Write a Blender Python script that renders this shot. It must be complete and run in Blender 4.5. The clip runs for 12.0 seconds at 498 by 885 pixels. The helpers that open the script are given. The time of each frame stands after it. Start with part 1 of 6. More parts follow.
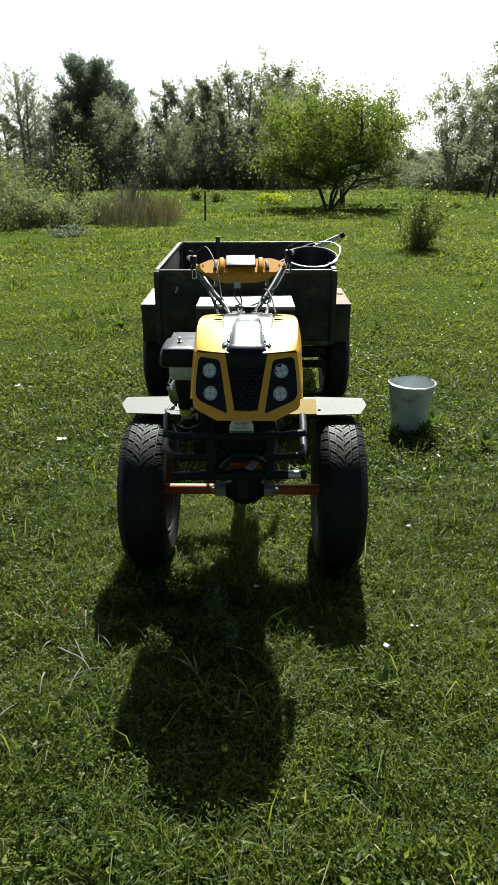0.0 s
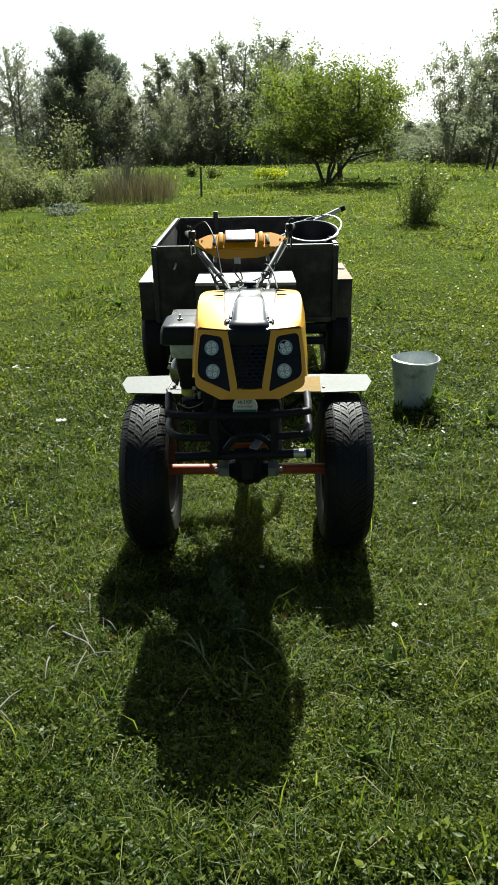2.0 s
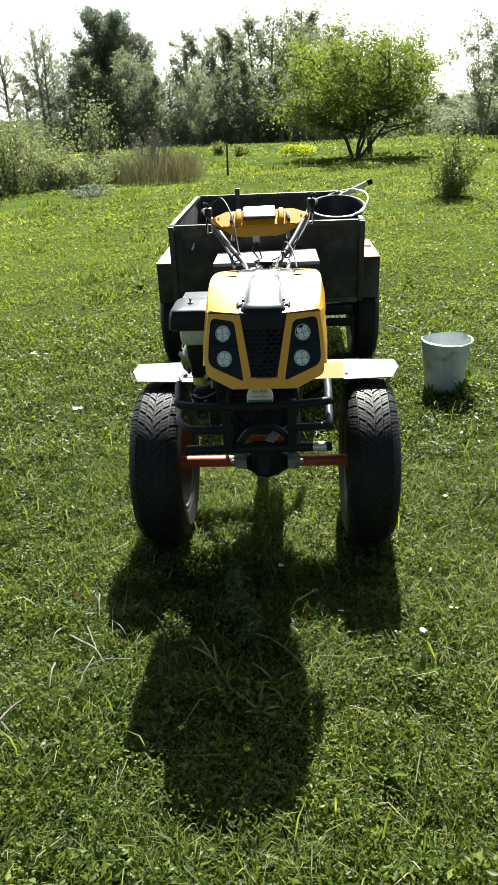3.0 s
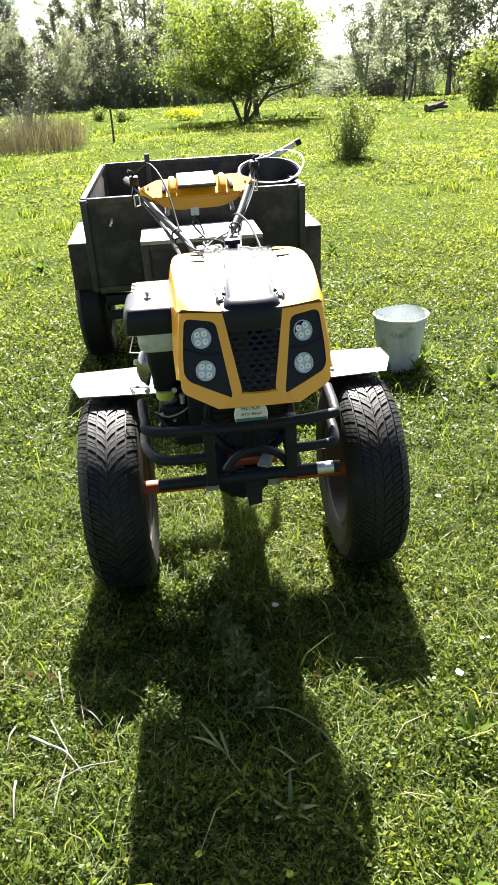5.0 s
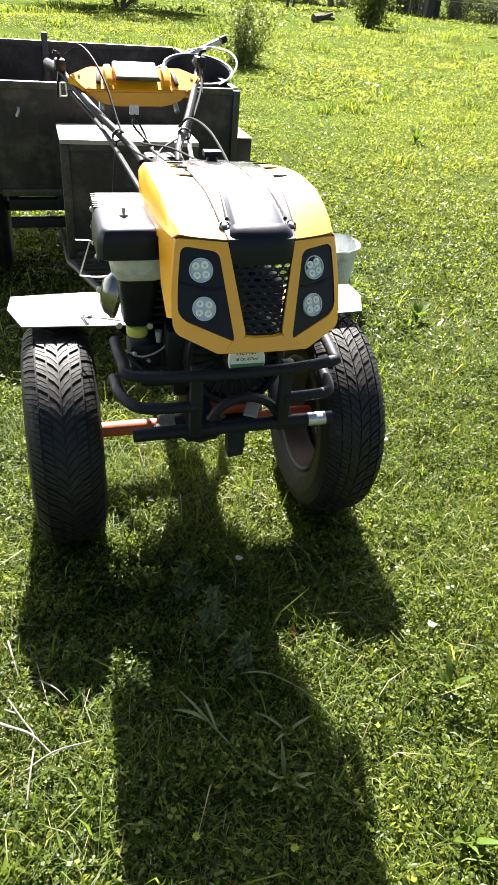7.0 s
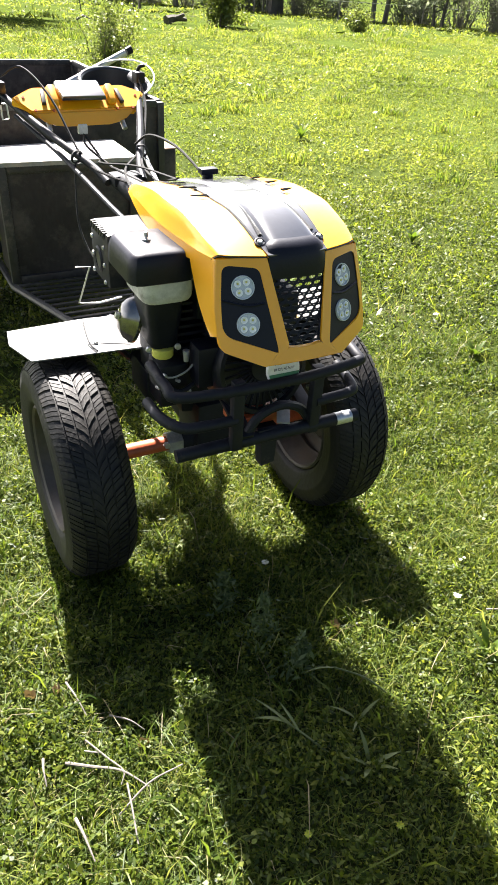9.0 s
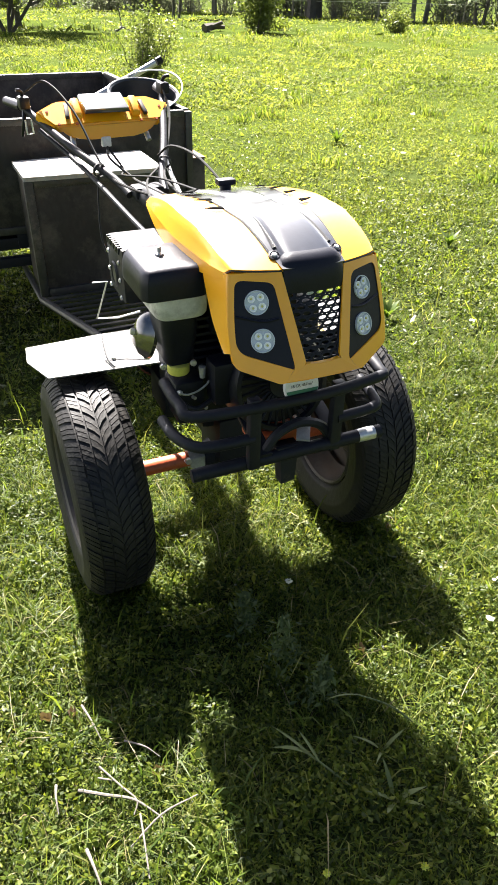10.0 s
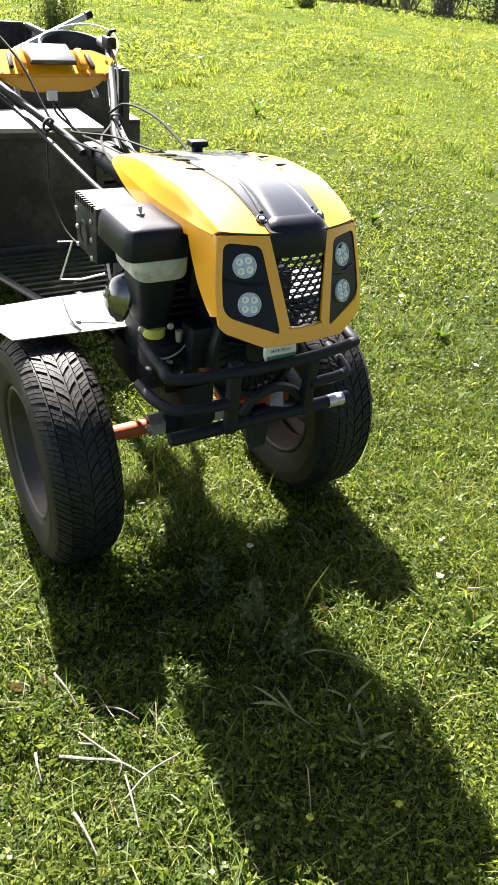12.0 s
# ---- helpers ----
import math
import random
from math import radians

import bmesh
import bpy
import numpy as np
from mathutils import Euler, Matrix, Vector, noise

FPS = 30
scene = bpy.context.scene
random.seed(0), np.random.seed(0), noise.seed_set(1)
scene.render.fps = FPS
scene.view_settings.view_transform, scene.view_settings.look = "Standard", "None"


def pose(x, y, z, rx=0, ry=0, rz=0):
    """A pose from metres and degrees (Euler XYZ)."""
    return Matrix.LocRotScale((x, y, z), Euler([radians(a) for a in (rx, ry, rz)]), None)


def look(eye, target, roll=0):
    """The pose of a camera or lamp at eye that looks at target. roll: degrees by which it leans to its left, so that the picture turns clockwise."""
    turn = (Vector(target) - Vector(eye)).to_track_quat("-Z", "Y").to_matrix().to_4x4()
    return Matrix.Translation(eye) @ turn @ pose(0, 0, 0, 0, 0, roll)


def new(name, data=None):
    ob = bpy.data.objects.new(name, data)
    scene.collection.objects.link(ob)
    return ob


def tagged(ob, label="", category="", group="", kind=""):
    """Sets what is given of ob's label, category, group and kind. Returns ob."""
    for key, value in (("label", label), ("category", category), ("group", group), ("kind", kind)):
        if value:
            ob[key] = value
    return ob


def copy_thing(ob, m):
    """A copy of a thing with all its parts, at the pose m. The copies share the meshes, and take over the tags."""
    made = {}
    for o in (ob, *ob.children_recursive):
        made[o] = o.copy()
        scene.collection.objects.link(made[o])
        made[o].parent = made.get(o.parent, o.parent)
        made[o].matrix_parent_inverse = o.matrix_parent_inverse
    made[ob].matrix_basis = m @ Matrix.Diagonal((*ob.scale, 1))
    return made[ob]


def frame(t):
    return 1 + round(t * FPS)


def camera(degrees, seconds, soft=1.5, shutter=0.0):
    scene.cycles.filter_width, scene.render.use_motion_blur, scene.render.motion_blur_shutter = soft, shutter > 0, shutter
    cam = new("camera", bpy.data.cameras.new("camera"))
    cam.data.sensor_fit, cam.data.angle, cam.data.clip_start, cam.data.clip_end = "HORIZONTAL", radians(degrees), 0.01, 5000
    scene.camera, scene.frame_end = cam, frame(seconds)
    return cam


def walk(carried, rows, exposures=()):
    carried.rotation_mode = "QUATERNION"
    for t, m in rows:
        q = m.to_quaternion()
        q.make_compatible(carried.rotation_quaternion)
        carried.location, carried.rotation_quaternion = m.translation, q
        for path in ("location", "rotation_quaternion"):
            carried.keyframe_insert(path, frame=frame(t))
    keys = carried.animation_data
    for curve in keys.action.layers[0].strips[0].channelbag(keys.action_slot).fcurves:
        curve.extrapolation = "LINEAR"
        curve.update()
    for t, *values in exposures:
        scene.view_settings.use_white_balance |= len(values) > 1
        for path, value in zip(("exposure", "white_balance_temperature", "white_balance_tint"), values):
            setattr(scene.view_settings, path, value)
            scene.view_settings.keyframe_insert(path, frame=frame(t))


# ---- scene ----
cam = camera(40.0, 12.0, soft=0.6)
PATH = [
    (0, (0.026, -0.026, 1.506), (0.008, 1.819, 0.734), -0.2),
    (0.5, (0.011, -0.012, 1.503), (0.021, 1.829, 0.722), 1.3),
    (1, (0.002, -0.002, 1.503), (-0.007, 1.846, 0.738), 0.9),
    (1.5, (0.004, 0.01, 1.496), (0.0, 1.847, 0.707), 0.5),
    (2, (0.011, 0.017, 1.489), (-0.006, 1.837, 0.66), -1.0),
    (2.5, (0.037, 0.066, 1.478), (-0.02, 1.873, 0.624), -3.7),
    (3, (0.054, 0.17, 1.455), (-0.053, 1.965, 0.579), -2.6),
    (3.2, (0.034, 0.205, 1.445), (-0.049, 1.975, 0.518), -1.5),
    (4.8, (-0.208, 0.564, 1.419), (-0.088, 2.311, 0.453), -2.4),
    (5, (-0.16, 0.608, 1.404), (0.006, 2.353, 0.441), -3.2),
    (5.5, (-0.118, 0.681, 1.391), (0.011, 2.397, 0.371), -3.8),
    (6, (-0.131, 0.727, 1.382), (-0.014, 2.432, 0.344), -2.7),
    (6.5, (-0.209, 0.796, 1.348), (0.017, 2.415, 0.196), 0.6),
    (7, (-0.399, 0.834, 1.374), (0.128, 2.378, 0.217), 5.2),
    (7.2, (-0.44, 0.84, 1.387), (0.126, 2.398, 0.27), 4.8),
    (8.8, (-0.66, 0.925, 1.383), (0.103, 2.369, 0.228), 1.0),
    (9, (-0.697, 0.931, 1.391), (0.109, 2.365, 0.253), 3.8),
    (9.5, (-0.672, 0.943, 1.393), (0.08, 2.447, 0.311), 1.6),
    (10, (-0.628, 0.96, 1.391), (0.074, 2.452, 0.259), 1.3),
    (10.5, (-0.616, 0.942, 1.4), (0.121, 2.421, 0.274), 2.3),
    (11, (-0.682, 0.941, 1.402), (0.166, 2.378, 0.3), 5.8),
    (11.5, (-0.751, 0.937, 1.401), (0.211, 2.274, 0.267), 5.0),
    (12, (-0.776, 1.007, 1.371), (0.156, 2.332, 0.198), 7.0),
]
walk(cam, [(t, look(eye, target, roll)) for t, eye, target, roll in PATH],
     [(0, 1.4, 6200, 0), (2.0, 1.52, 6200, 0), (2.6, 1.9, 6200, 2), (3.2, 2.25, 6250, 4), (4.8, 2.97, 6400, 11), (12, 3.02, 6500, 14)])

# ---- light ----
SUN_EL, SUN_X = 47.4, 0.09          # elevation in degrees; the sun stands ahead, slightly to the right
world = bpy.data.worlds.new("sky")
scene.world = world
world.use_nodes = True
wn = world.node_tree
sky = wn.nodes.new("ShaderNodeTexSky")
sky.sky_type = 'NISHITA'
sky.sun_disc = False
sky.sun_elevation = radians(SUN_EL)
sky.sun_rotation = math.atan2(SUN_X, 0.95)
sky.dust_density = 2.0
sky.air_density = 1.0
bg = wn.nodes["Background"]
bg.inputs["Strength"].default_value = 0.0165
hazy = wn.nodes.new("ShaderNodeHueSaturation")      # thin haze takes some blue out of the sky
hazy.inputs["Saturation"].default_value = 1.2
wn.links.new(sky.outputs[0], hazy.inputs["Color"])
wn.links.new(hazy.outputs[0], bg.inputs["Color"])
# white haze all round above the horizon, thinning upwards
tc = wn.nodes.new("ShaderNodeTexCoord")
sep = wn.nodes.new("ShaderNodeSeparateXYZ")
wn.links.new(tc.outputs["Generated"], sep.inputs[0])
thin = wn.nodes.new("ShaderNodeMapRange")
thin.inputs["From Min"].default_value, thin.inputs["From Max"].default_value = 0.16, 0.72
thin.inputs["To Min"].default_value, thin.inputs["To Max"].default_value = 0.55, 0.0
wn.links.new(sep.outputs["Z"], thin.inputs[0])
haze = wn.nodes.new("ShaderNodeBackground")
haze.inputs["Color"].default_value = (1.0, 0.99, 0.97, 1)
ahead = wn.nodes.new("ShaderNodeMapRange")           # haze glows towards the sun and stays dim away from it
ahead.inputs["From Min"].default_value, ahead.inputs["From Max"].default_value = -0.3, 0.75
ahead.inputs["To Min"].default_value, ahead.inputs["To Max"].default_value = 0.05, 1.0
wn.links.new(sep.outputs["Y"], ahead.inputs[0])
both_ways = wn.nodes.new("ShaderNodeMath")
both_ways.operation = 'MULTIPLY'
wn.links.new(thin.outputs[0], both_ways.inputs[0])
wn.links.new(ahead.outputs[0], both_ways.inputs[1])
# the hazy sky brightens towards the sun
SUN_WAY = Vector((SUN_X, 0.92, 0.92 * math.tan(radians(SUN_EL)))).normalized()
near_sun = wn.nodes.new("ShaderNodeVectorMath")
near_sun.operation = 'DOT_PRODUCT'
near_sun.inputs[1].default_value = SUN_WAY
wn.links.new(tc.outputs["Generated"], near_sun.inputs[0])
clip = wn.nodes.new("ShaderNodeMath")
clip.operation = 'MAXIMUM'
clip.inputs[1].default_value = 0.0
wn.links.new(near_sun.outputs["Value"], clip.inputs[0])
fall = wn.nodes.new("ShaderNodeMath")
fall.operation = 'POWER'
fall.inputs[1].default_value = 14.0
wn.links.new(clip.outputs[0], fall.inputs[0])
glow = wn.nodes.new("ShaderNodeMath")
glow.operation = 'MULTIPLY_ADD'
glow.inputs[1].default_value = 0.65
wn.links.new(fall.outputs[0], glow.inputs[0])
wn.links.new(both_ways.outputs[0], glow.inputs[2])
wn.links.new(glow.outputs[0], haze.inputs["Strength"])
both = wn.nodes.new("ShaderNodeAddShader")
wn.links.new(bg.outputs[0], both.inputs[0])
wn.links.new(haze.outputs[0], both.inputs[1])
wn.links.new(both.outputs[0], wn.nodes["World Output"].inputs["Surface"])

sun_data = bpy.data.lights.new("sun", 'SUN')
sun_data.energy = 4.8
sun_data.angle = radians(0.6)
sun_data.color = (1.0, 0.955, 0.88)
sun = new("sun", sun_data)
sun.matrix_world = look(SUN_WAY * 10, (0, 0, 0))

# ---- materials ----
def ramp(nt, fac, stops):
    r = nt.nodes.new("ShaderNodeValToRGB")
    el = r.color_ramp.elements
    while len(el) < len(stops):
        el.new(0.5)
    for e, (p, c) in zip(el, stops):
        e.position, e.color = p, (*c, 1)
    nt.links.new(fac, r.inputs[0])
    return r.outputs[0]


def noise_node(nt, scale, detail=4.0, rough=0.6, coord="Object", stretch=None):
    tc = nt.nodes.new("ShaderNodeTexCoord")
    out = tc.outputs[coord]
    if stretch:
        mp = nt.nodes.new("ShaderNodeMapping")
        mp.inputs["Scale"].default_value = stretch
        nt.links.new(out, mp.inputs[0])
        out = mp.outputs[0]
    n = nt.nodes.new("ShaderNodeTexNoise")
    n.inputs["Scale"].default_value = scale
    n.inputs["Detail"].default_value = detail
    n.inputs["Roughness"].default_value = rough
    nt.links.new(out, n.inputs["Vector"])
    return n.outputs["Fac"]


def mix_rgb(nt, fac, a, b, mode='MIX'):
    m = nt.nodes.new("ShaderNodeMix")
    m.data_type, m.blend_type = 'RGBA', mode
    for sock, v in ((m.inputs[0], fac), (m.inputs[6], a), (m.inputs[7], b)):
        if isinstance(v, (int, float)):
            sock.default_value = v
        elif isinstance(v, tuple):
            sock.default_value = (*v, 1)
        else:
            nt.links.new(v, sock)
    return m.outputs[2]


def surface(name, c1, c2, rough=0.5, metal=0.0, scale=8.0, fine=90.0, bump=0.15, dirt=None, dirt_amount=0.5,
            rough_var=0.15, coat=0.0, spec=0.5, stretch=None, dirt_scale=5.0, coat_rough=0.08, grain=0.25):
    """A worn surface: two base colours on a coarse noise, fine grain, dirt or stains with their own shape."""
    m = bpy.data.materials.new(name)
    m.use_nodes = True
    nt = m.node_tree
    p = nt.nodes["Principled BSDF"]
    big = noise_node(nt, scale, 5, stretch=stretch)
    small = noise_node(nt, fine, 3, stretch=stretch)
    col = ramp(nt, big, [(0.32, c1), (0.68, c2)])
    col = mix_rgb(nt, grain, col, ramp(nt, small, [(0.3, tuple(v * 0.6 for v in c1)), (0.7, tuple(min(1, v * 1.3) for v in c2))]))
    if dirt:
        dn = noise_node(nt, dirt_scale, 8, 0.72)
        f = ramp(nt, dn, [(0.62 - 0.3 * dirt_amount, (0, 0, 0)), (0.72 - 0.1 * dirt_amount, (1, 1, 1))])
        col = mix_rgb(nt, f, col, dirt)
    nt.links.new(col, p.inputs["Base Color"])
    mr = nt.nodes.new("ShaderNodeMapRange")
    mr.inputs["To Min"].default_value = max(0.02, rough - rough_var)
    mr.inputs["To Max"].default_value = min(1.0, rough + rough_var)
    nt.links.new(big, mr.inputs[0])
    nt.links.new(mr.outputs[0], p.inputs["Roughness"])
    p.inputs["Metallic"].default_value = metal
    p.inputs["Specular IOR Level"].default_value = spec
    p.inputs["Coat Weight"].default_value = coat
    p.inputs["Coat Roughness"].default_value = coat_rough
    if bump:
        b = nt.nodes.new("ShaderNodeBump")
        b.inputs["Strength"].default_value = bump
        b.inputs["Distance"].default_value = 0.004
        nt.links.new(small, b.inputs["Height"])
        nt.links.new(b.outputs[0], p.inputs["Normal"])
    return m


def leaf_material(name, cols, trans=0.45, rough=0.45, patch=0.6, spec=0.4, patch_cols=None, tint=(1.18, 1.17, 0.62)):
    """Thin leaves and blades that let light through; each one has its own tone, with drifts of tone over the ground."""
    m = bpy.data.materials.new(name)
    m.use_nodes = True
    nt = m.node_tree
    p = nt.nodes["Principled BSDF"]
    geo = nt.nodes.new("ShaderNodeNewGeometry")
    n = len(cols)
    col = ramp(nt, geo.outputs["Random Per Island"], [(i / max(1, n - 1), c) for i, c in enumerate(cols)])
    big = noise_node(nt, patch, 4)
    pc = patch_cols or ((0.72, 0.78, 0.7), (1.25, 1.18, 1.0))
    col = mix_rgb(nt, 1.0, col, ramp(nt, big, [(0.35, pc[0]), (0.65, pc[1])]), 'MULTIPLY')
    nt.links.new(col, p.inputs["Base Color"])
    p.inputs["Roughness"].default_value = rough
    p.inputs["Specular IOR Level"].default_value = spec
    tr = nt.nodes.new("ShaderNodeBsdfTranslucent")
    nt.links.new(mix_rgb(nt, 1.0, col, tint, 'MULTIPLY'), tr.inputs["Color"])
    mx = nt.nodes.new("ShaderNodeMixShader")
    mx.inputs[0].default_value = trans
    nt.links.new(p.outputs[0], mx.inputs[1])
    nt.links.new(tr.outputs[0], mx.inputs[2])
    nt.links.new(mx.outputs[0], nt.nodes["Material Output"].inputs["Surface"])
    return m


GRASS = leaf_material("grass_blades", [(0.03, 0.055, 0.012), (0.06, 0.10, 0.018), (0.10, 0.145, 0.025), (0.15, 0.19, 0.036), (0.20, 0.20, 0.075)], 0.58, 0.46, spec=0.22)
GRASS_FAR = leaf_material("meadow_grass", [(0.075, 0.105, 0.022), (0.122, 0.158, 0.031), (0.165, 0.196, 0.042), (0.205, 0.22, 0.07)], 0.52, 0.6, 0.35, spec=0.08)
CLOVER = leaf_material("clover_leaves", [(0.022, 0.040, 0.008), (0.060, 0.092, 0.014), (0.105, 0.142, 0.020), (0.18, 0.205, 0.034)], 0.58, 0.42, spec=0.24)
DRY = leaf_material("dry_stalks", [(0.15, 0.12, 0.06), (0.23, 0.19, 0.10), (0.31, 0.265, 0.16)], 0.2, 0.6)
LEAF_APPLE = leaf_material("spring_leaves", [(0.085, 0.11, 0.024), (0.13, 0.16, 0.036), (0.185, 0.21, 0.055)], 0.58, 0.55, 1.2, spec=0.15, tint=(1.03, 1.12, 0.7))
# the wood's grey-green leaf colours also carry some distance haze
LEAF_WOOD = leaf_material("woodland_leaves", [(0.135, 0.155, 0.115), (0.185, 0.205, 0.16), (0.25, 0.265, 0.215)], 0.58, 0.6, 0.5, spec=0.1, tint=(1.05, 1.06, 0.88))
LEAF_DARK = leaf_material("haze_toned_dark_leaves", [(0.10, 0.118, 0.095), (0.14, 0.158, 0.13), (0.185, 0.205, 0.17)], 0.52, 0.6, 0.5, spec=0.1, tint=(1.0, 1.04, 0.95))
LEAF_HEDGE = leaf_material("hedge_leaves", [(0.10, 0.12, 0.055), (0.155, 0.17, 0.085), (0.22, 0.235, 0.13)], 0.5, 0.55, 1.2, tint=(1.03, 1.06, 0.82))
LEAF_SHRUB = leaf_material("shrub_leaves", [(0.085, 0.115, 0.03), (0.13, 0.16, 0.045), (0.17, 0.195, 0.065)], 0.5, 0.5, 1.5, tint=(1.1, 1.12, 0.72))
PETAL = leaf_material("white_petals", [(0.7, 0.7, 0.66), (0.8, 0.8, 0.76)], 0.3, 0.6)
YELLOW_FLOWER = leaf_material("yellow_petals", [(0.55, 0.5, 0.03), (0.35, 0.4, 0.03), (0.2, 0.3, 0.03)], 0.35, 0.6)
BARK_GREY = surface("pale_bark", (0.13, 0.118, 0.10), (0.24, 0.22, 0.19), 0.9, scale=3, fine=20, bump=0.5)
BARK = surface("bark", (0.05, 0.042, 0.033), (0.11, 0.095, 0.08), 0.9, scale=6, fine=40, bump=0.6)


def ground_material():
    """Darker ground between the herbs within a few metres of the tractor, greener turf farther out."""
    m = surface("meadow_turf", (0.029, 0.042, 0.010), (0.060, 0.082, 0.017), 0.95, spec=0.0, scale=1.1, fine=22, bump=0.8)
    nt = m.node_tree
    p = nt.nodes["Principled BSDF"]
    turf = p.inputs["Base Color"].links[0].from_socket
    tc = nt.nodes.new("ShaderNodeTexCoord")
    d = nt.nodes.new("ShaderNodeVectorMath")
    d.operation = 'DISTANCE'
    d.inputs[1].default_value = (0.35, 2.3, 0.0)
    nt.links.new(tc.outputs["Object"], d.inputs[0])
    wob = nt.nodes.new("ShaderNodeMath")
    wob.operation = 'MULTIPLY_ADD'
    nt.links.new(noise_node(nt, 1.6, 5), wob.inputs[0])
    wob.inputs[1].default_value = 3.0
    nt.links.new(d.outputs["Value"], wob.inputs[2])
    near_tone = ramp(nt, noise_node(nt, 9.0, 4), [(0.35, (0.016, 0.022, 0.007)), (0.65, (0.040, 0.050, 0.016))])
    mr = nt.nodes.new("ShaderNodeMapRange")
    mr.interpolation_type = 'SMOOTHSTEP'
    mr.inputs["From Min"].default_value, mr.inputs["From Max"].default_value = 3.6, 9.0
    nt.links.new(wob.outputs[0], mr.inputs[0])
    nt.links.new(mix_rgb(nt, mr.outputs[0], near_tone, turf), p.inputs["Base Color"])
    return m


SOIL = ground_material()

YELLOW = surface("yellow_paint", (0.84, 0.37, 0.003), (0.88, 0.39, 0.004), 0.45, grain=0.04, scale=3, fine=60, bump=0.02, rough_var=0.06, coat=0.7, coat_rough=0.16, spec=0.35)
BLACK_GLOSS = surface("glossy_black_plastic", (0.009, 0.011, 0.018), (0.015, 0.018, 0.028), 0.30, spec=0.7, coat=1.0, scale=5, fine=80, bump=0.03, rough_var=0.08)
BLACK_PLASTIC = surface("black_plastic", (0.005, 0.006, 0.011), (0.009, 0.010, 0.018), 0.42, spec=0.22, scale=9, fine=160, bump=0.08, dirt=(0.05, 0.045, 0.04), dirt_amount=0.1)
BLACK_PAINT = surface("black_painted_steel", (0.007, 0.008, 0.012), (0.014, 0.015, 0.021), 0.55, spec=0.22, scale=9, fine=70, bump=0.1, dirt=(0.07, 0.06, 0.05), dirt_amount=0.15)
RUBBER = surface("tyre_rubber", (0.009, 0.009, 0.009), (0.017, 0.016, 0.015), 0.60, spec=0.3, scale=7, fine=70, bump=0.35, dirt=(0.03, 0.027, 0.023), dirt_amount=0.3, dirt_scale=14)
RIM = surface("dirty_grey_rim", (0.04, 0.036, 0.031), (0.085, 0.076, 0.065), 0.6, metal=0.2, scale=9, fine=60, dirt=(0.085, 0.06, 0.04), dirt_amount=0.6)
CAST = surface("cast_aluminium", (0.30, 0.30, 0.29), (0.42, 0.42, 0.40), 0.45, metal=0.4, scale=12, fine=120, dirt=(0.05, 0.045, 0.04), dirt_amount=0.4)
STEEL = surface("bright_steel", (0.45, 0.45, 0.44), (0.6, 0.6, 0.58), 0.32, metal=0.6, scale=12, fine=120, bump=0.05, dirt=(0.2, 0.16, 0.11), dirt_amount=0.15)
CHROME = surface("chrome", (0.16, 0.155, 0.15), (0.24, 0.235, 0.23), 0.16, metal=0.85, scale=8, fine=80, bump=0.02)
ORANGE = surface("orange_painted_steel", (0.42, 0.075, 0.022), (0.5, 0.10, 0.03), 0.5, scale=14, fine=90, dirt=(0.07, 0.04, 0.03), dirt_amount=0.3)
WHITE_PLATE = surface("pale_painted_plate", (0.13, 0.13, 0.125), (0.17, 0.168, 0.16), 0.62, scale=6, fine=70, bump=0.06, spec=0.2, dirt=(0.18, 0.165, 0.135), dirt_amount=0.2)
# black for printed text and for the shade inside the vent slits
MATT_BLACK = surface("slit_shade_and_print_black", (0.006, 0.006, 0.006), (0.01, 0.01, 0.01), 1.0, spec=0.0, scale=8, fine=90, bump=0.02)
CREAM_PLATE = surface("cream_painted_plate", (0.22, 0.155, 0.065), (0.27, 0.19, 0.085), 0.85, scale=6, fine=70, bump=0.06, spec=0.05)
TRAILER_STEEL = surface("dark_weathered_steel", (0.017, 0.015, 0.0145), (0.044, 0.039, 0.036), 0.55, spec=0.3, metal=0.1, scale=5, fine=45, bump=0.2,
                        dirt=(0.095, 0.08, 0.068), dirt_amount=0.48, stretch=(1, 1, 0.5))
TRAILER_FRAME = surface("worn_black_frame", (0.02, 0.02, 0.02), (0.045, 0.043, 0.04), 0.42, metal=0.1, scale=12, fine=80, bump=0.15, dirt=(0.13, 0.11, 0.09), dirt_amount=0.25)
LID = surface("worn_grey_lid", (0.27, 0.26, 0.245), (0.37, 0.355, 0.335), 0.45, scale=5, fine=60, bump=0.1, dirt=(0.22, 0.19, 0.15), dirt_amount=0.3)
RUST = surface("rusty_steel", (0.13, 0.07, 0.04), (0.22, 0.13, 0.08), 0.75, scale=14, fine=90, bump=0.3)
WOOD = surface("grey_weathered_wood", (0.20, 0.17, 0.13), (0.34, 0.30, 0.24), 0.8, scale=8, fine=60, bump=0.3, stretch=(1, 1, 0.15))
TWIG = surface("dead_twig", (0.10, 0.088, 0.074), (0.17, 0.152, 0.128), 0.8, scale=20, fine=150, bump=0.3)
ZINC = surface("weathered_zinc", (0.46, 0.50, 0.505), (0.60, 0.63, 0.62), 0.55, metal=0.2, scale=9, fine=60, bump=0.12, stretch=(2, 2, 0.4), dirt=(0.20, 0.18, 0.15), dirt_amount=0.3, dirt_scale=9.0)
TUB = surface("black_rubber_tub", (0.012, 0.013, 0.016), (0.022, 0.024, 0.03), 0.45, scale=9, fine=60)
WIRE = surface("galvanised_wire", (0.45, 0.45, 0.45), (0.6, 0.6, 0.58), 0.35, metal=0.8, scale=20, fine=120)
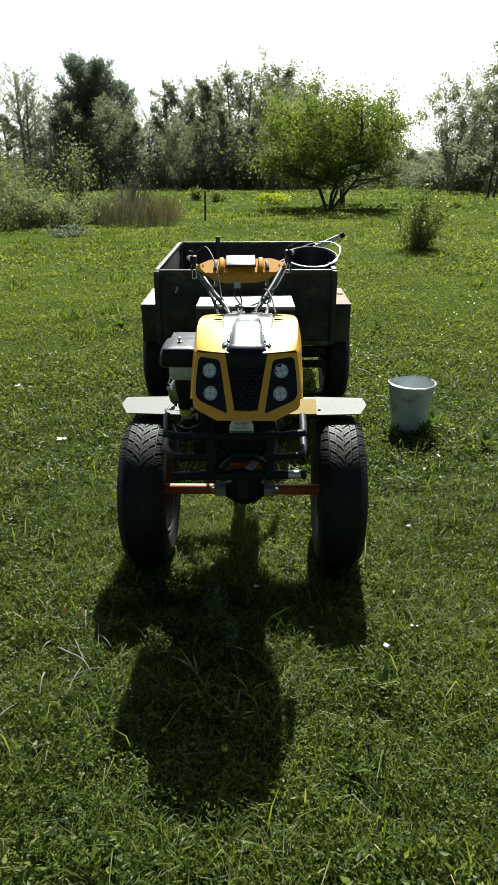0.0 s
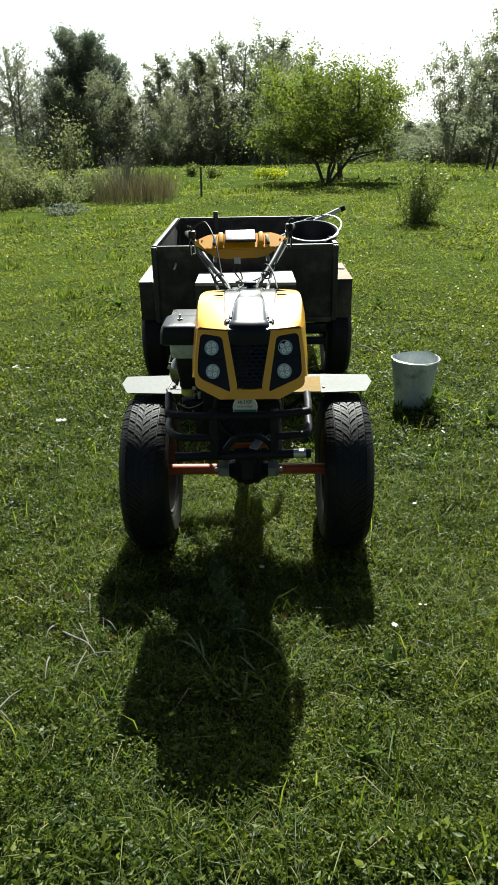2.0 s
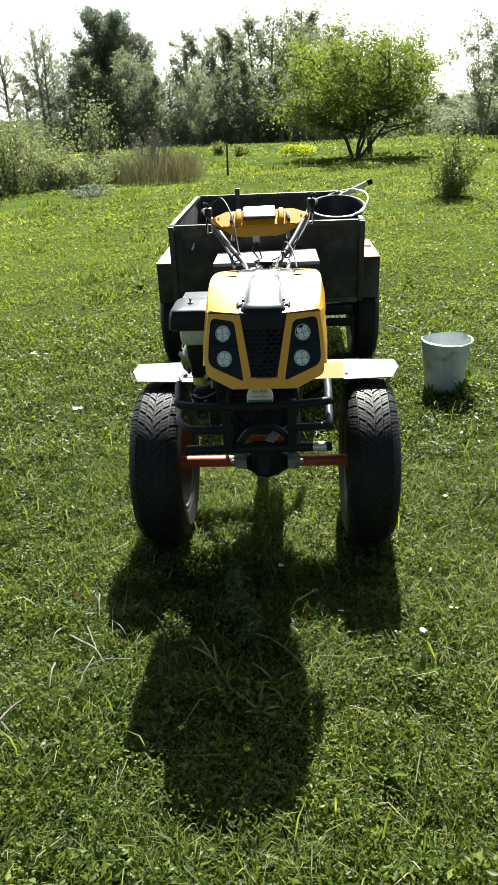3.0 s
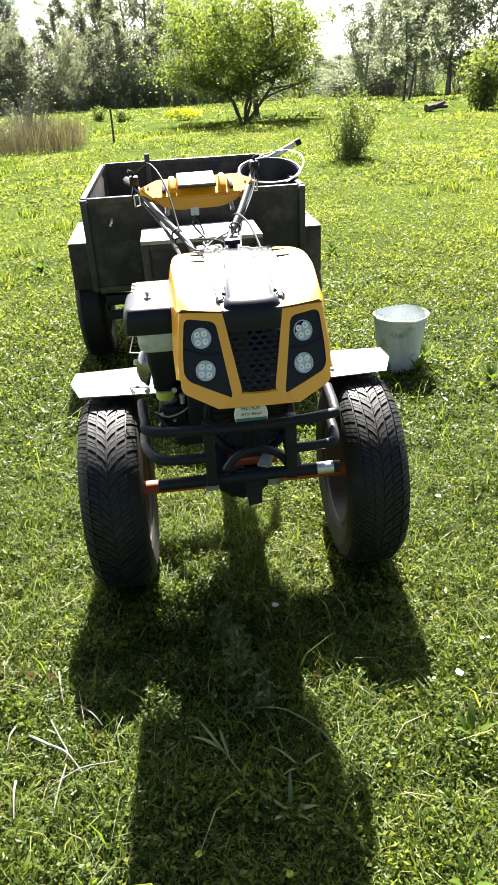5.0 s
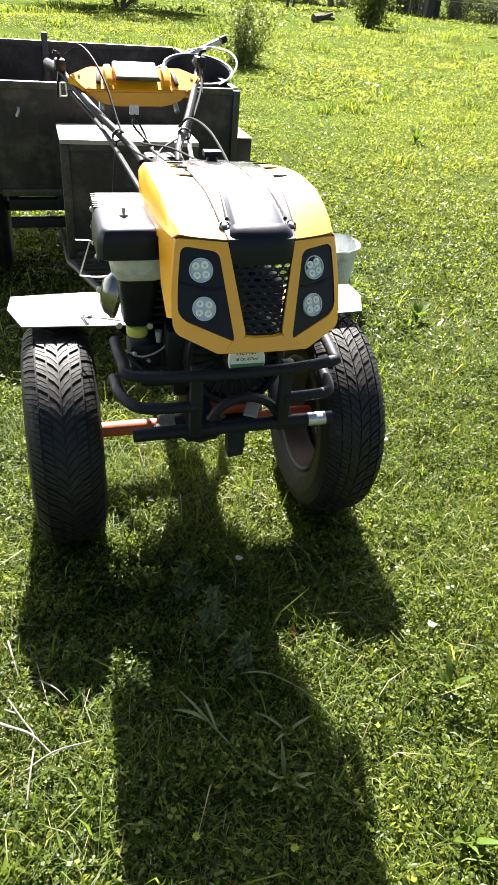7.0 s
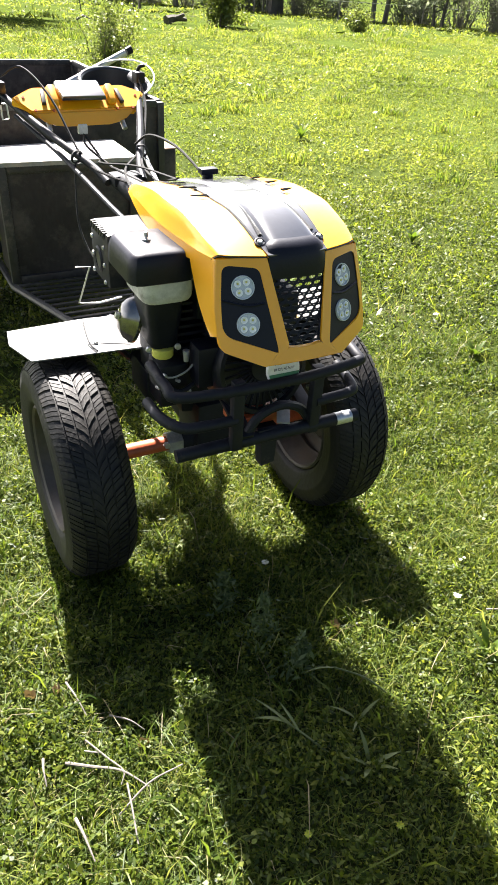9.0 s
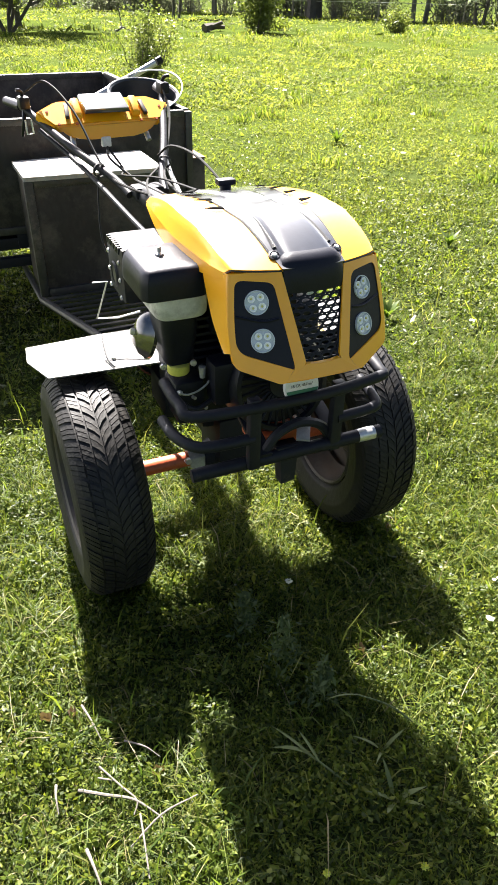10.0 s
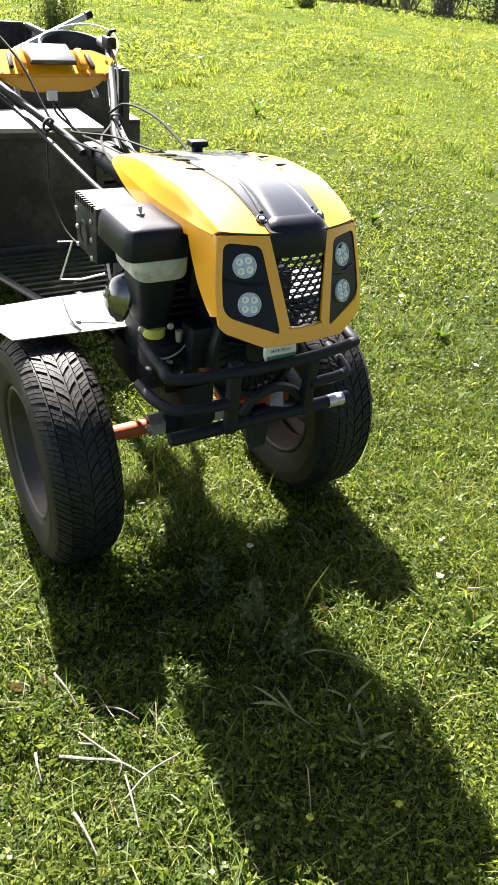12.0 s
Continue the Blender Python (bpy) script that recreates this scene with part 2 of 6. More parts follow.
CABLE = surface("black_cable", (0.01, 0.01, 0.01), (0.02, 0.02, 0.02), 0.6, spec=0.2, scale=20, fine=150, bump=0.05)
BAND = surface("milky_plastic", (0.5, 0.5, 0.47), (0.62, 0.62, 0.58), 0.4, scale=10, fine=90, bump=0.05, dirt=(0.2, 0.2, 0.18), dirt_amount=0.25)
LENS = surface("lamp_lens", (0.42, 0.46, 0.49), (0.55, 0.59, 0.62), 0.12, metal=0.1, scale=40, fine=400, bump=0.1)
LED = surface("lamp_reflector", (0.86, 0.88, 0.9), (0.92, 0.94, 0.95), 0.2, metal=0.0, scale=60, fine=300, bump=0.05)
LED_CHIP = surface("lamp_chip", (0.5, 0.46, 0.14), (0.6, 0.56, 0.2), 0.4, scale=60, fine=300, bump=0)
LABEL_WHITE = surface("white_label", (0.62, 0.63, 0.6), (0.7, 0.7, 0.68), 0.4, scale=20, fine=120, bump=0.02)
LABEL_GREEN = surface("green_label", (0.02, 0.13, 0.06), (0.03, 0.16, 0.08), 0.4, scale=20, fine=120, bump=0.02)
# near-black for joints and for the shade inside gaps, slots and openings
GAP_DARK = surface("gap_and_opening_dark", (0.012, 0.012, 0.012), (0.02, 0.02, 0.02), 0.5, scale=20, fine=120, bump=0)
SPEC_YELLOW = surface("yellow_tag", (0.5, 0.5, 0.08), (0.6, 0.58, 0.12), 0.5, scale=20, fine=120, bump=0.02)

# ---- building helpers ----
def thing(name, base, label, category, rz=0.0, group="", kind=""):
    """An Empty at the base of a thing; its parts are built in place and hang from it."""
    e = new(name)
    e.empty_display_size = 0.1
    e.matrix_world = pose(*base, 0, 0, rz)
    e["bx"], e["by"], e["bz"] = base
    return tagged(e, label, category, group, kind)


def base_of(ob):
    while ob.parent is not None:
        ob = ob.parent
    return Vector((ob["bx"], ob["by"], ob["bz"])) if "bx" in ob else Vector(ob.location)


def part(name, bm, material, parent=None, label="", smooth=True, sharp=35):
    if parent is not None:
        bm.transform(Matrix.Translation(-base_of(parent)))
    me = bpy.data.meshes.new(name)
    bmesh.ops.recalc_face_normals(bm, faces=bm.faces)
    for f in bm.faces:
        f.smooth = smooth
    lim = radians(sharp)
    for e in bm.edges:
        if len(e.link_faces) == 2 and e.calc_face_angle(0) > lim:
            e.smooth = False
    bm.to_mesh(me)
    bm.free()
    me.materials.append(material)
    ob = new(name, me)
    if parent is not None:
        ob.parent = parent
    if label:
        ob["label"] = label
    return ob


def box(bm, c, s, bevel=0.0, rot=None, taper=None):
    """A box at centre c of size s, its edges rounded; taper narrows its top in x and y."""
    g = bmesh.ops.create_cube(bm, size=1.0)
    vs = g["verts"]
    for v in vs:
        tx, ty = taper if taper and v.co.z > 0 else (1, 1)
        v.co = Vector((v.co.x * s[0] * tx, v.co.y * s[1] * ty, v.co.z * s[2]))
    if bevel:
        es = list({e for v in vs for e in v.link_edges})
        r = bmesh.ops.bevel(bm, geom=es, offset=bevel, segments=2, profile=0.6, affect='EDGES')
        vs = list(set(r["verts"]) | {v for v in vs if v.is_valid})
    m = Matrix.Translation(c) @ (rot.to_4x4() if rot else Matrix())
    bmesh.ops.transform(bm, matrix=m, verts=vs)
    return bm


def boxed(c, s, bevel=0.003, rot=None, taper=None):
    return box(bmesh.new(), c, s, bevel, rot, taper)


def smooth_path(pts, n=6):
    """A smooth line through the points (Catmull-Rom)."""
    p = [Vector(q) for q in pts]
    if len(p) < 3:
        return p
    q = [p[0] * 2 - p[1]] + p + [p[-1] * 2 - p[-2]]
    out = []
    for i in range(1, len(q) - 2):
        a, b, c, d = q[i - 1:i + 3]
        for k in range(n):
            t = k / n
            out.append(0.5 * (2 * b + (c - a) * t + (2 * a - 5 * b + 4 * c - d) * t * t + (3 * b - a - 3 * c + d) * t ** 3))
    return out + [p[-1]]


def tube(bm, pts, r, seg=10, curve=0, r_end=None, cap=True):
    p = smooth_path(pts, curve) if curve else [Vector(q) for q in pts]
    n = len(p)
    rings, side = [], None
    for i in range(n):
        d = (p[min(i + 1, n - 1)] - p[max(i - 1, 0)]).normalized()
        if side is None:
            side = d.orthogonal().normalized()
        side = (side - d * side.dot(d)).normalized()
        up = d.cross(side)
        rr = r if r_end is None else r + (r_end - r) * i / (n - 1)
        rings.append([bm.verts.new(p[i] + (side * math.cos(a) + up * math.sin(a)) * rr) for a in (math.tau * k / seg for k in range(seg))])
    for a, b in zip(rings, rings[1:]):
        for k in range(seg):
            bm.faces.new((a[k], a[(k + 1) % seg], b[(k + 1) % seg], b[k]))
    if cap:
        bm.faces.new(rings[0][::-1])
        bm.faces.new(rings[-1])
    return bm


def tubed(pts, r, seg=10, curve=0, r_end=None):
    return tube(bmesh.new(), pts, r, seg, curve, r_end)


def lathe(bm, prof, seg=32, m=None):
    """Turns a profile of (radius, height) about z, then moves it by m."""
    m = m or Matrix()
    rings = []
    for r, z in prof:
        if r < 1e-5:
            rings.append([bm.verts.new(m @ Vector((0, 0, z)))])
        else:
            rings.append([bm.verts.new(m @ Vector((r * math.cos(a), r * math.sin(a), z))) for a in (math.tau * k / seg for k in range(seg))])
    for a, b in zip(rings, rings[1:]):
        for k in range(seg):
            j = (k + 1) % seg
            if len(a) == 1 and len(b) > 1:
                bm.faces.new((a[0], b[j], b[k]))
            elif len(b) == 1 and len(a) > 1:
                bm.faces.new((a[k], a[j], b[0]))
            elif len(a) > 1:
                bm.faces.new((a[k], a[j], b[j], b[k]))
    return bm


def lathed(prof, seg=32, m=None):
    return lathe(bmesh.new(), prof, seg, m)


def slab(bm, pts, depth, fn=lambda x, z: Vector((x, 0, z)), off=Vector((0, 1, 0))):
    """A thick plate with the outline pts (pairs), mapped by fn; off is the way of its thickness."""
    a = [bm.verts.new(fn(*p)) for p in pts]
    b = [bm.verts.new(fn(*p) + off * depth) for p in pts]
    bm.faces.new(a)
    bm.faces.new(b[::-1])
    n = len(pts)
    for k in range(n):
        bm.faces.new((a[k], b[k], b[(k + 1) % n], a[(k + 1) % n]))
    return bm


def rounded(loop, r, n=4):
    """The closed outline with its corners rounded off; r may be a list, corner by corner."""
    out = []
    m = len(loop)
    for i in range(m):
        p, c, q = Vector(loop[i - 1]), Vector(loop[i]), Vector(loop[(i + 1) % m])
        rr = r[i] if isinstance(r, list) else r
        a = c + (p - c).normalized() * min(rr, (p - c).length * 0.45)
        b = c + (q - c).normalized() * min(rr, (q - c).length * 0.45)
        for k in range(n + 1):
            t = k / n
            v = a * (1 - t) ** 2 + c * 2 * t * (1 - t) + b * t * t
            out.append((v.x, v.y))
    return out


def grid(bm, fn, nu, nv):
    v = [[bm.verts.new(fn(i / nu, j / nv)) for j in range(nv + 1)] for i in range(nu + 1)]
    for i in range(nu):
        for j in range(nv):
            bm.faces.new((v[i][j], v[i + 1][j], v[i + 1][j + 1], v[i][j + 1]))
    return bm


def thicken(bm, d):
    bmesh.ops.recalc_face_normals(bm, faces=bm.faces)
    bmesh.ops.solidify(bm, geom=bm.faces[:], thickness=d)
    return bm


def np_mesh(name, verts, tris, material, smooth=False):
    me = bpy.data.meshes.new(name)
    verts = np.ascontiguousarray(verts, dtype=np.float32).reshape(-1, 3)
    tris = np.ascontiguousarray(tris, dtype=np.int32).reshape(-1, 3)
    me.vertices.add(len(verts))
    me.vertices.foreach_set("co", verts.ravel())
    me.loops.add(tris.size)
    me.loops.foreach_set("vertex_index", tris.ravel())
    me.polygons.add(len(tris))
    me.polygons.foreach_set("loop_start", np.arange(0, tris.size, 3, dtype=np.int32))
    me.update(calc_edges=True)
    if smooth:
        me.polygons.foreach_set("use_smooth", np.ones(len(tris), dtype=bool))
    me.materials.append(material)
    return me


def soft_box(c, half, levels, n=5.0, seg=44):
    """A box with softly rounded upright edges, built up from levels of (scale, height)."""
    bm = bmesh.new()
    rings = []
    for k, z in levels:
        if k < 1e-4:
            rings.append([bm.verts.new((c[0], c[1], z))])
            continue
        ring = []
        for i in range(seg):
            a = math.tau * i / seg
            u, v = math.cos(a), math.sin(a)
            f = (abs(u) ** n + abs(v) ** n) ** (-1 / n)
            inset = (1 - k) * min(half)
            ring.append(bm.verts.new((c[0] + u * f * (half[0] - inset), c[1] + v * f * (half[1] - inset), z)))
        rings.append(ring)
    for a, b in zip(rings, rings[1:]):
        for i in range(seg):
            j = (i + 1) % seg
            if len(a) == 1:
                bm.faces.new((a[0], b[i], b[j]))
            elif len(b) == 1:
                bm.faces.new((a[i], a[j], b[0]))
            else:
                bm.faces.new((a[i], a[j], b[j], b[i]))
    return bm

# ---- ground ----
def ground_z(x, y):
    """The meadow: flat round the tractor, falling slightly towards the wood."""
    r = np.hypot(x, y - 3.0)
    far = np.clip((r - 14.0) / 10.0, 0, None)
    z = -0.26 * (np.sqrt(far * far + 0.6) - 0.775)
    amp = 0.012 + 0.05 * np.clip((r - 4.0) / 14.0, 0, 1)
    z = z + amp * (np.sin(0.9 * x + 1.3) * np.cos(0.7 * y + 0.4) + 0.5 * np.sin(2.1 * x - 1.7 * y) - 0.1)
    return np.where(r > 130, z * 0 - 2.9 + 0.0 * z, np.maximum(z, -2.9))


def build_ground():
    """One sheet in rings round the tractor, out to the horizon."""
    radii = [0.0, 0.4, 0.8, 1.2, 1.6, 2.0, 2.5, 3.0, 3.6, 4.3, 5.2, 6.2, 7.5, 9, 11, 13, 16, 19, 23, 28, 34, 42, 52, 65, 85, 120, 200, 500, 1500, 4000]
    seg = 96
    bm = bmesh.new()
    rings = []
    for r in radii:
        k = 1 if r == 0 else seg
        ring = []
        for i in range(k):
            a = math.tau * i / seg
            x, y = r * math.cos(a), 3.0 + r * math.sin(a)
            ring.append(bm.verts.new((x, y, float(ground_z(np.array(x), np.array(y))) - 0.004)))
        rings.append(ring)
    for i in range(seg):
        j = (i + 1) % seg
        bm.faces.new((rings[0][0], rings[1][i], rings[1][j]))
        for a, b in zip(rings[1:], rings[2:]):
            bm.faces.new((a[i], b[i], b[j], a[j]))
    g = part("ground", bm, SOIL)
    return tagged(g, "green meadow ground under short spring grass", "ground", kind="structure")


rng = np.random.default_rng(7)


def blades(name, x, y, height, width, lean, material, label, segs=2, category="grass"):
    """Grass blades with roots at x, y: tapered, bent strips, all in one mesh."""
    n = len(x)
    z = ground_z(x, y) - 0.006
    ang = rng.uniform(0, math.tau, n)
    dx, dy = np.cos(ang), np.sin(ang)
    ln = lean * rng.uniform(0.2, 1.4, n)
    face = rng.uniform(0, math.tau, n)
    wx, wy = np.cos(face) * width / 2, np.sin(face) * width / 2
    h = height
    root = np.stack([x, y, z], 1)
    w = np.stack([wx, wy, np.zeros(n)], 1)
    tip = root + np.stack([dx * ln * h, dy * ln * h, h * np.sqrt(np.clip(1 - (ln * 0.75) ** 2, 0.08, 1))], 1)
    if segs == 1:
        v = np.stack([root - w, root + w, tip], 1)
        t = (np.arange(n) * 3)[:, None, None] + np.array([[0, 1, 2]])[None]
    else:
        mid = root + np.stack([dx * ln * h * 0.32, dy * ln * h * 0.32, h * 0.56 * np.ones(n)], 1)
        v = np.stack([root - w * 0.8, root + w * 0.8, mid - w, mid + w, tip], 1)
        t = (np.arange(n) * 5)[:, None, None] + np.array([[0, 1, 3], [0, 3, 2], [2, 3, 4]])[None]
    ob = new(name, np_mesh(name, v, t, material))
    return tagged(ob, label, category, kind="stuff")


def herb_leaves(name, x, y, height, length, width, tilt, material, label, category="herbs"):
    """Small pointed leaves folded along the midrib, each held at its own height and slant above the turf."""
    n = len(x)
    z = ground_z(x, y) + height
    a = rng.uniform(0, math.tau, n)
    rise = rng.normal(0.15, tilt, n)
    d = np.stack([np.cos(a) * np.cos(rise), np.sin(a) * np.cos(rise), np.sin(rise)], 1)
    side = np.stack([-np.sin(a), np.cos(a), np.zeros(n)], 1)
    up = np.cross(d, side)
    roll = rng.normal(0, tilt, n)[:, None]
    across = side * np.cos(roll) + up * np.sin(roll)
    fold = np.cross(d, across) * (0.18 * width)[:, None]
    c = np.stack([x, y, z], 1)
    ln, w = length[:, None], width[:, None] / 2
    v = np.stack([c - d * ln * 0.5, c + across * w + d * ln * 0.08 - fold, c + d * ln * 0.5, c - across * w + d * ln * 0.08 - fold], 1)
    t = (np.arange(n) * 4)[:, None, None] + np.array([[0, 1, 2], [0, 2, 3]])[None]
    ob = new(name, np_mesh(name, v, t, material))
    return tagged(ob, label, category, kind="stuff")


def leaflets(name, x, y, height, size, material, label, per=3):
    """Clover and other low herbs: leaflets held flat on short stems."""
    n = len(x)
    z = ground_z(x, y) + height
    vs, ts = [], []
    spin = rng.uniform(0, math.tau, n)
    tilt = rng.normal(0, 0.5, (n, 2))
    for k in range(per):
        a = spin + math.tau * k / per
        c, s = np.cos(a), np.sin(a)

        def at(u, v):
            px, py = (c * u - s * v) * size, (s * u + c * v) * size
            return np.stack([x + px, y + py, z + px * tilt[:, 0] + py * tilt[:, 1] + u * size * 0.12], 1)

        quad = np.stack([at(0.05, 0), at(0.65, -0.42), at(1.0, 0.0), at(0.65, 0.42)], 1)
        o = len(vs) * n * 4
        vs.append(quad.reshape(-1, 3))
        ts.append((o + np.arange(n) * 4)[:, None, None] + np.array([[0, 1, 2], [0, 2, 3]])[None])
    ob = new(name, np_mesh(name, np.concatenate(vs), np.concatenate([t.reshape(-1, 3) for t in ts]), material))
    return tagged(ob, label, "clover", kind="stuff")


def clumpy(x, y, f, seed):
    """A smooth 0..1 field that makes drifts and tufts."""
    s = np.zeros_like(x)
    r = np.random.default_rng(seed)
    for k in range(7):
        a, p = r.uniform(0, math.tau), r.uniform(0, math.tau)
        ff = f * r.uniform(0.6, 1.8)
        s += np.sin(ff * (x * math.cos(a) + y * math.sin(a)) + p)
    return np.clip(0.5 + s / 6.0, 0, 1)


def scatter(n, x0, x1, y0, y1):
    return rng.uniform(x0, x1, n), rng.uniform(y0, y1, n)


def wedge(n, y0, y1, power=1.0):
    """Roots spread over the part of the meadow that lies ahead, wider with distance."""
    y = y0 + (y1 - y0) * rng.uniform(0, 1, n) ** power
    lo, hi = -1.4 - 0.5 * y, 0.6 + 1.15 * y
    return lo + (hi - lo) * rng.uniform(0, 1, n), y


def near_lawn(n, x0, x1, y0, y1, rim):
    """Roots in a patch of lawn whose cover thins out unevenly at the rim."""
    x, y = scatter(n, x0, x1, y0, y1)
    w = 0.5 + 0.5 * np.sin(5 * x + 1.0) * np.sin(4 * y)
    d = np.minimum(np.minimum(x - x0, x1 - x), np.minimum(y - y0, y1 - y))
    keep = d > rim * w * rng.uniform(0, 1, n)
    return x[keep], y[keep]


def build_grass(density=1.0):
    # close lawn: a dense mat of little herb leaves with fine grass in drifts
    x, y = near_lawn(int(310000 * density), -1.5, 1.75, 0.95, 3.15, 0.3)
    c, e = clumpy(x, y, 6.0, 11), clumpy(x, y, 26.0, 12)
    keep = rng.uniform(0, 1, len(x)) < (0.50 + 0.6 * c) * (0.45 + 0.75 * e)
    x, y, e = x[keep], y[keep], e[keep]
    k = len(x)
    size = rng.gamma(5, 0.2, k) * (0.75 + 0.3 * clumpy(x, y, 9.0, 14))
    herb_leaves("lawn_herbs", x, y, rng.uniform(0.004, 0.042, k) * (0.35 + 0.9 * e), 0.0105 * size + 0.003, 0.0046 * size + 0.0014, 0.58, CLOVER,
                "dense low mat of small-leaved herbs")
    x, y = near_lawn(int(150000 * density), -1.5, 1.75, 0.95, 3.15, 0.3)
    c = 1 - clumpy(x, y, 6.0, 11)
    keep = rng.uniform(0, 1, len(x)) < 0.35 + 0.75 * c
    x, y, c = x[keep], y[keep], c[keep]
    k = len(x)
    blades("lawn_grass", x, y, rng.gamma(4, 0.0080, k) * (0.55 + 0.7 * c) + 0.012, rng.uniform(0.0016, 0.0034, k), 1.25, GRASS,
           "short green spring grass of the near meadow")
    n = int(26000 * density)
    x, y = near_lawn(n, -1.5, 1.75, 0.95, 3.15, 0.2)
    c = clumpy(x, y, 3.5, 31)
    keep = rng.uniform(0, 1, len(x)) < c ** 2
    x, y = x[keep], y[keep]
    k = len(x)
    leaflets("clover", x, y, rng.uniform(0.012, 0.042, k), rng.gamma(5, 0.0012, k) + 0.003, CLOVER, "patches of clover among the herbs")
    # the ring round it
    x, y = near_lawn(int(300000 * density), -2.6, 3.6, 0.4, 5.6, 0.6)
    inside = (x > -1.35) & (x < 1.6) & (y > 1.1) & (y < 3.0)
    c, e = clumpy(x, y, 4.0, 15), clumpy(x, y, 15.0, 16)
    keep = ~inside & (rng.uniform(0, 1, len(x)) < (0.55 + 0.6 * c) * (0.4 + 0.8 * e))
    x, y, e = x[keep], y[keep], e[keep]
    k = len(x)
    size = rng.gamma(5, 0.2, k)
    herb_leaves("lawn_herbs", x, y, rng.uniform(0.004, 0.045, k) * (0.4 + 0.9 * e), 0.0155 * size + 0.004, 0.0075 * size + 0.0016, 0.58, CLOVER,
                "dense low mat of small-leaved herbs")
    x, y = near_lawn(int(75000 * density), -2.6, 3.6, 0.4, 5.6, 0.6)
    keep = ~((x > -1.35) & (x < 1.6) & (y > 1.1) & (y < 3.0))
    x, y = x[keep], y[keep]
    k = len(x)
    blades("lawn_grass", x, y, rng.gamma(4, 0.0095, k) + 0.014, rng.uniform(0.0024, 0.005, k), 1.2, GRASS, "short green spring grass of the near meadow", segs=1)
    n = int(1300 * density)
    x, y = scatter(n, -1.7, 2.2, 0.9, 4.2)
    blades("tall_grass", x, y, rng.uniform(0.07, 0.16, n), rng.uniform(0.003, 0.006, n), 0.9, GRASS, "scattered taller blades of grass")
    n = int(650 * density)
    x, y = scatter(n, -1.6, 2.0, 0.9, 4.0)
    blades("dry_grass", x, y, rng.uniform(0.04, 0.13, n), rng.uniform(0.0015, 0.003, n), 1.3, DRY, "straw-coloured dry blades in the lawn")
    # the open meadow: tussocky mats of leaves, coarser with distance
    for n, y0, y1, p, ln, wd, hh, f, lean in ((205000, 4.6, 10.0, 0.95, 0.023, 0.0095, 0.05, 9.0, 0.65), (180000, 9.5, 21.0, 1.0, 0.046, 0.017, 0.065, 5.0, 0.6), (56000, 20.0, 62.0, 0.8, 0.15, 0.035, 0.11, 2.0, 0.6)):
        n = int(n * density)
        x, y = wedge(n, y0, y1, p)
        c, e = clumpy(x, y, f * 0.3, 5), clumpy(x, y, f, 6)
        keep = rng.uniform(0, 1, n) < (0.5 + 0.6 * c) * (0.35 + 0.85 * e)
        x, y, c, e = x[keep], y[keep], c[keep], e[keep]
        k = len(x)
        size = rng.gamma(5, 0.2, k)
        herb_leaves("meadow_mat", x, y, rng.uniform(0.0, 1.0, k) * hh * (0.25 + 0.9 * e * c), ln * size + 0.2 * ln, wd * size + 0.2 * wd, lean, GRASS_FAR,
                    "bright green low meadow herbs and grass")
    n = int(70000 * density)
    x, y = wedge(n, 4.6, 20.0, 1.0)
    c = clumpy(x, y, 2.2, 5)
    keep = rng.uniform(0, 1, n) < c
    x, y = x[keep], y[keep]
    k = len(x)
    blades("meadow_grass", x, y, rng.gamma(5, 0.0075, k) + 0.015 + 0.001 * y, 0.0025 + 0.0007 * y * rng.uniform(0.6, 1.2, k), 1.15, GRASS_FAR,
           "bright green meadow grass", segs=1)
    # the meadow behind and beside the lawn
    n = 42000
    x, y = scatter(n, -8.0, 10.0, -7.0, 6.0)
    inner = (x > -2.3) & (x < 3.3) & (y > 0.7)
    ahead = (y > 3.6) & (x > -1.4 - 0.5 * y) & (x < 0.6 + 1.15 * y)
    keep = ~(inner | ahead)
    x, y = x[keep], y[keep]
    k = len(x)
    blades("meadow_grass", x, y, rng.gamma(5, 0.0085, k) + 0.015, rng.uniform(0.006, 0.014, k), 1.1, GRASS_FAR, "bright green meadow grass", segs=1)
    # straw in a worn spot near the twigs
    n = 380
    x, y = rng.normal(-0.66, 0.16, n), rng.normal(1.72, 0.24, n)
    blades("dry_grass", x, y, rng.uniform(0.02, 0.07, n), rng.uniform(0.0012, 0.0028, n), 1.35, DRY, "matted straw in a worn spot of the lawn")
    # tufts of longer, darker grass
    tx, ty = wedge(150, 3.6, 24.0, 0.8)
    k = rng.integers(0, 150, 9000)
    rad = 0.03 + 0.006 * ty[k]
    x, y = tx[k] + rng.normal(0, 1, 9000) * rad, ty[k] + rng.normal(0, 1, 9000) * rad
    blades("grass_tufts", x, y, rng.uniform(0.05, 0.13, 9000) + 0.003 * ty[k], rng.uniform(0.004, 0.008, 9000) + 0.0006 * ty[k], 0.8, GRASS, "darker tufts of longer grass in the meadow")
    n = 3200
    x, y = wedge(n, 3.0, 26.0, 0.8)
    c = clumpy(x, y, 1.0, 21)
    keep = c > 0.48
    x, y = x[keep], y[keep]
    leaflets("meadow_flowers", x, y, rng.uniform(0.03, 0.07, len(x)), rng.uniform(0.005, 0.013, len(x)), PETAL,
             "small white flowers scattered over the meadow", per=5)["category"] = "flowers"


build_ground()
build_grass()

# ---- two-wheel tractor ----
TR = thing("two_wheel_tractor", (0.0, 2.32, 0.0), "yellow and black two-wheel tractor with car tyres, hitched to a trailer", "tractor", rz=-0.8)
TR.location.x = 0.0025


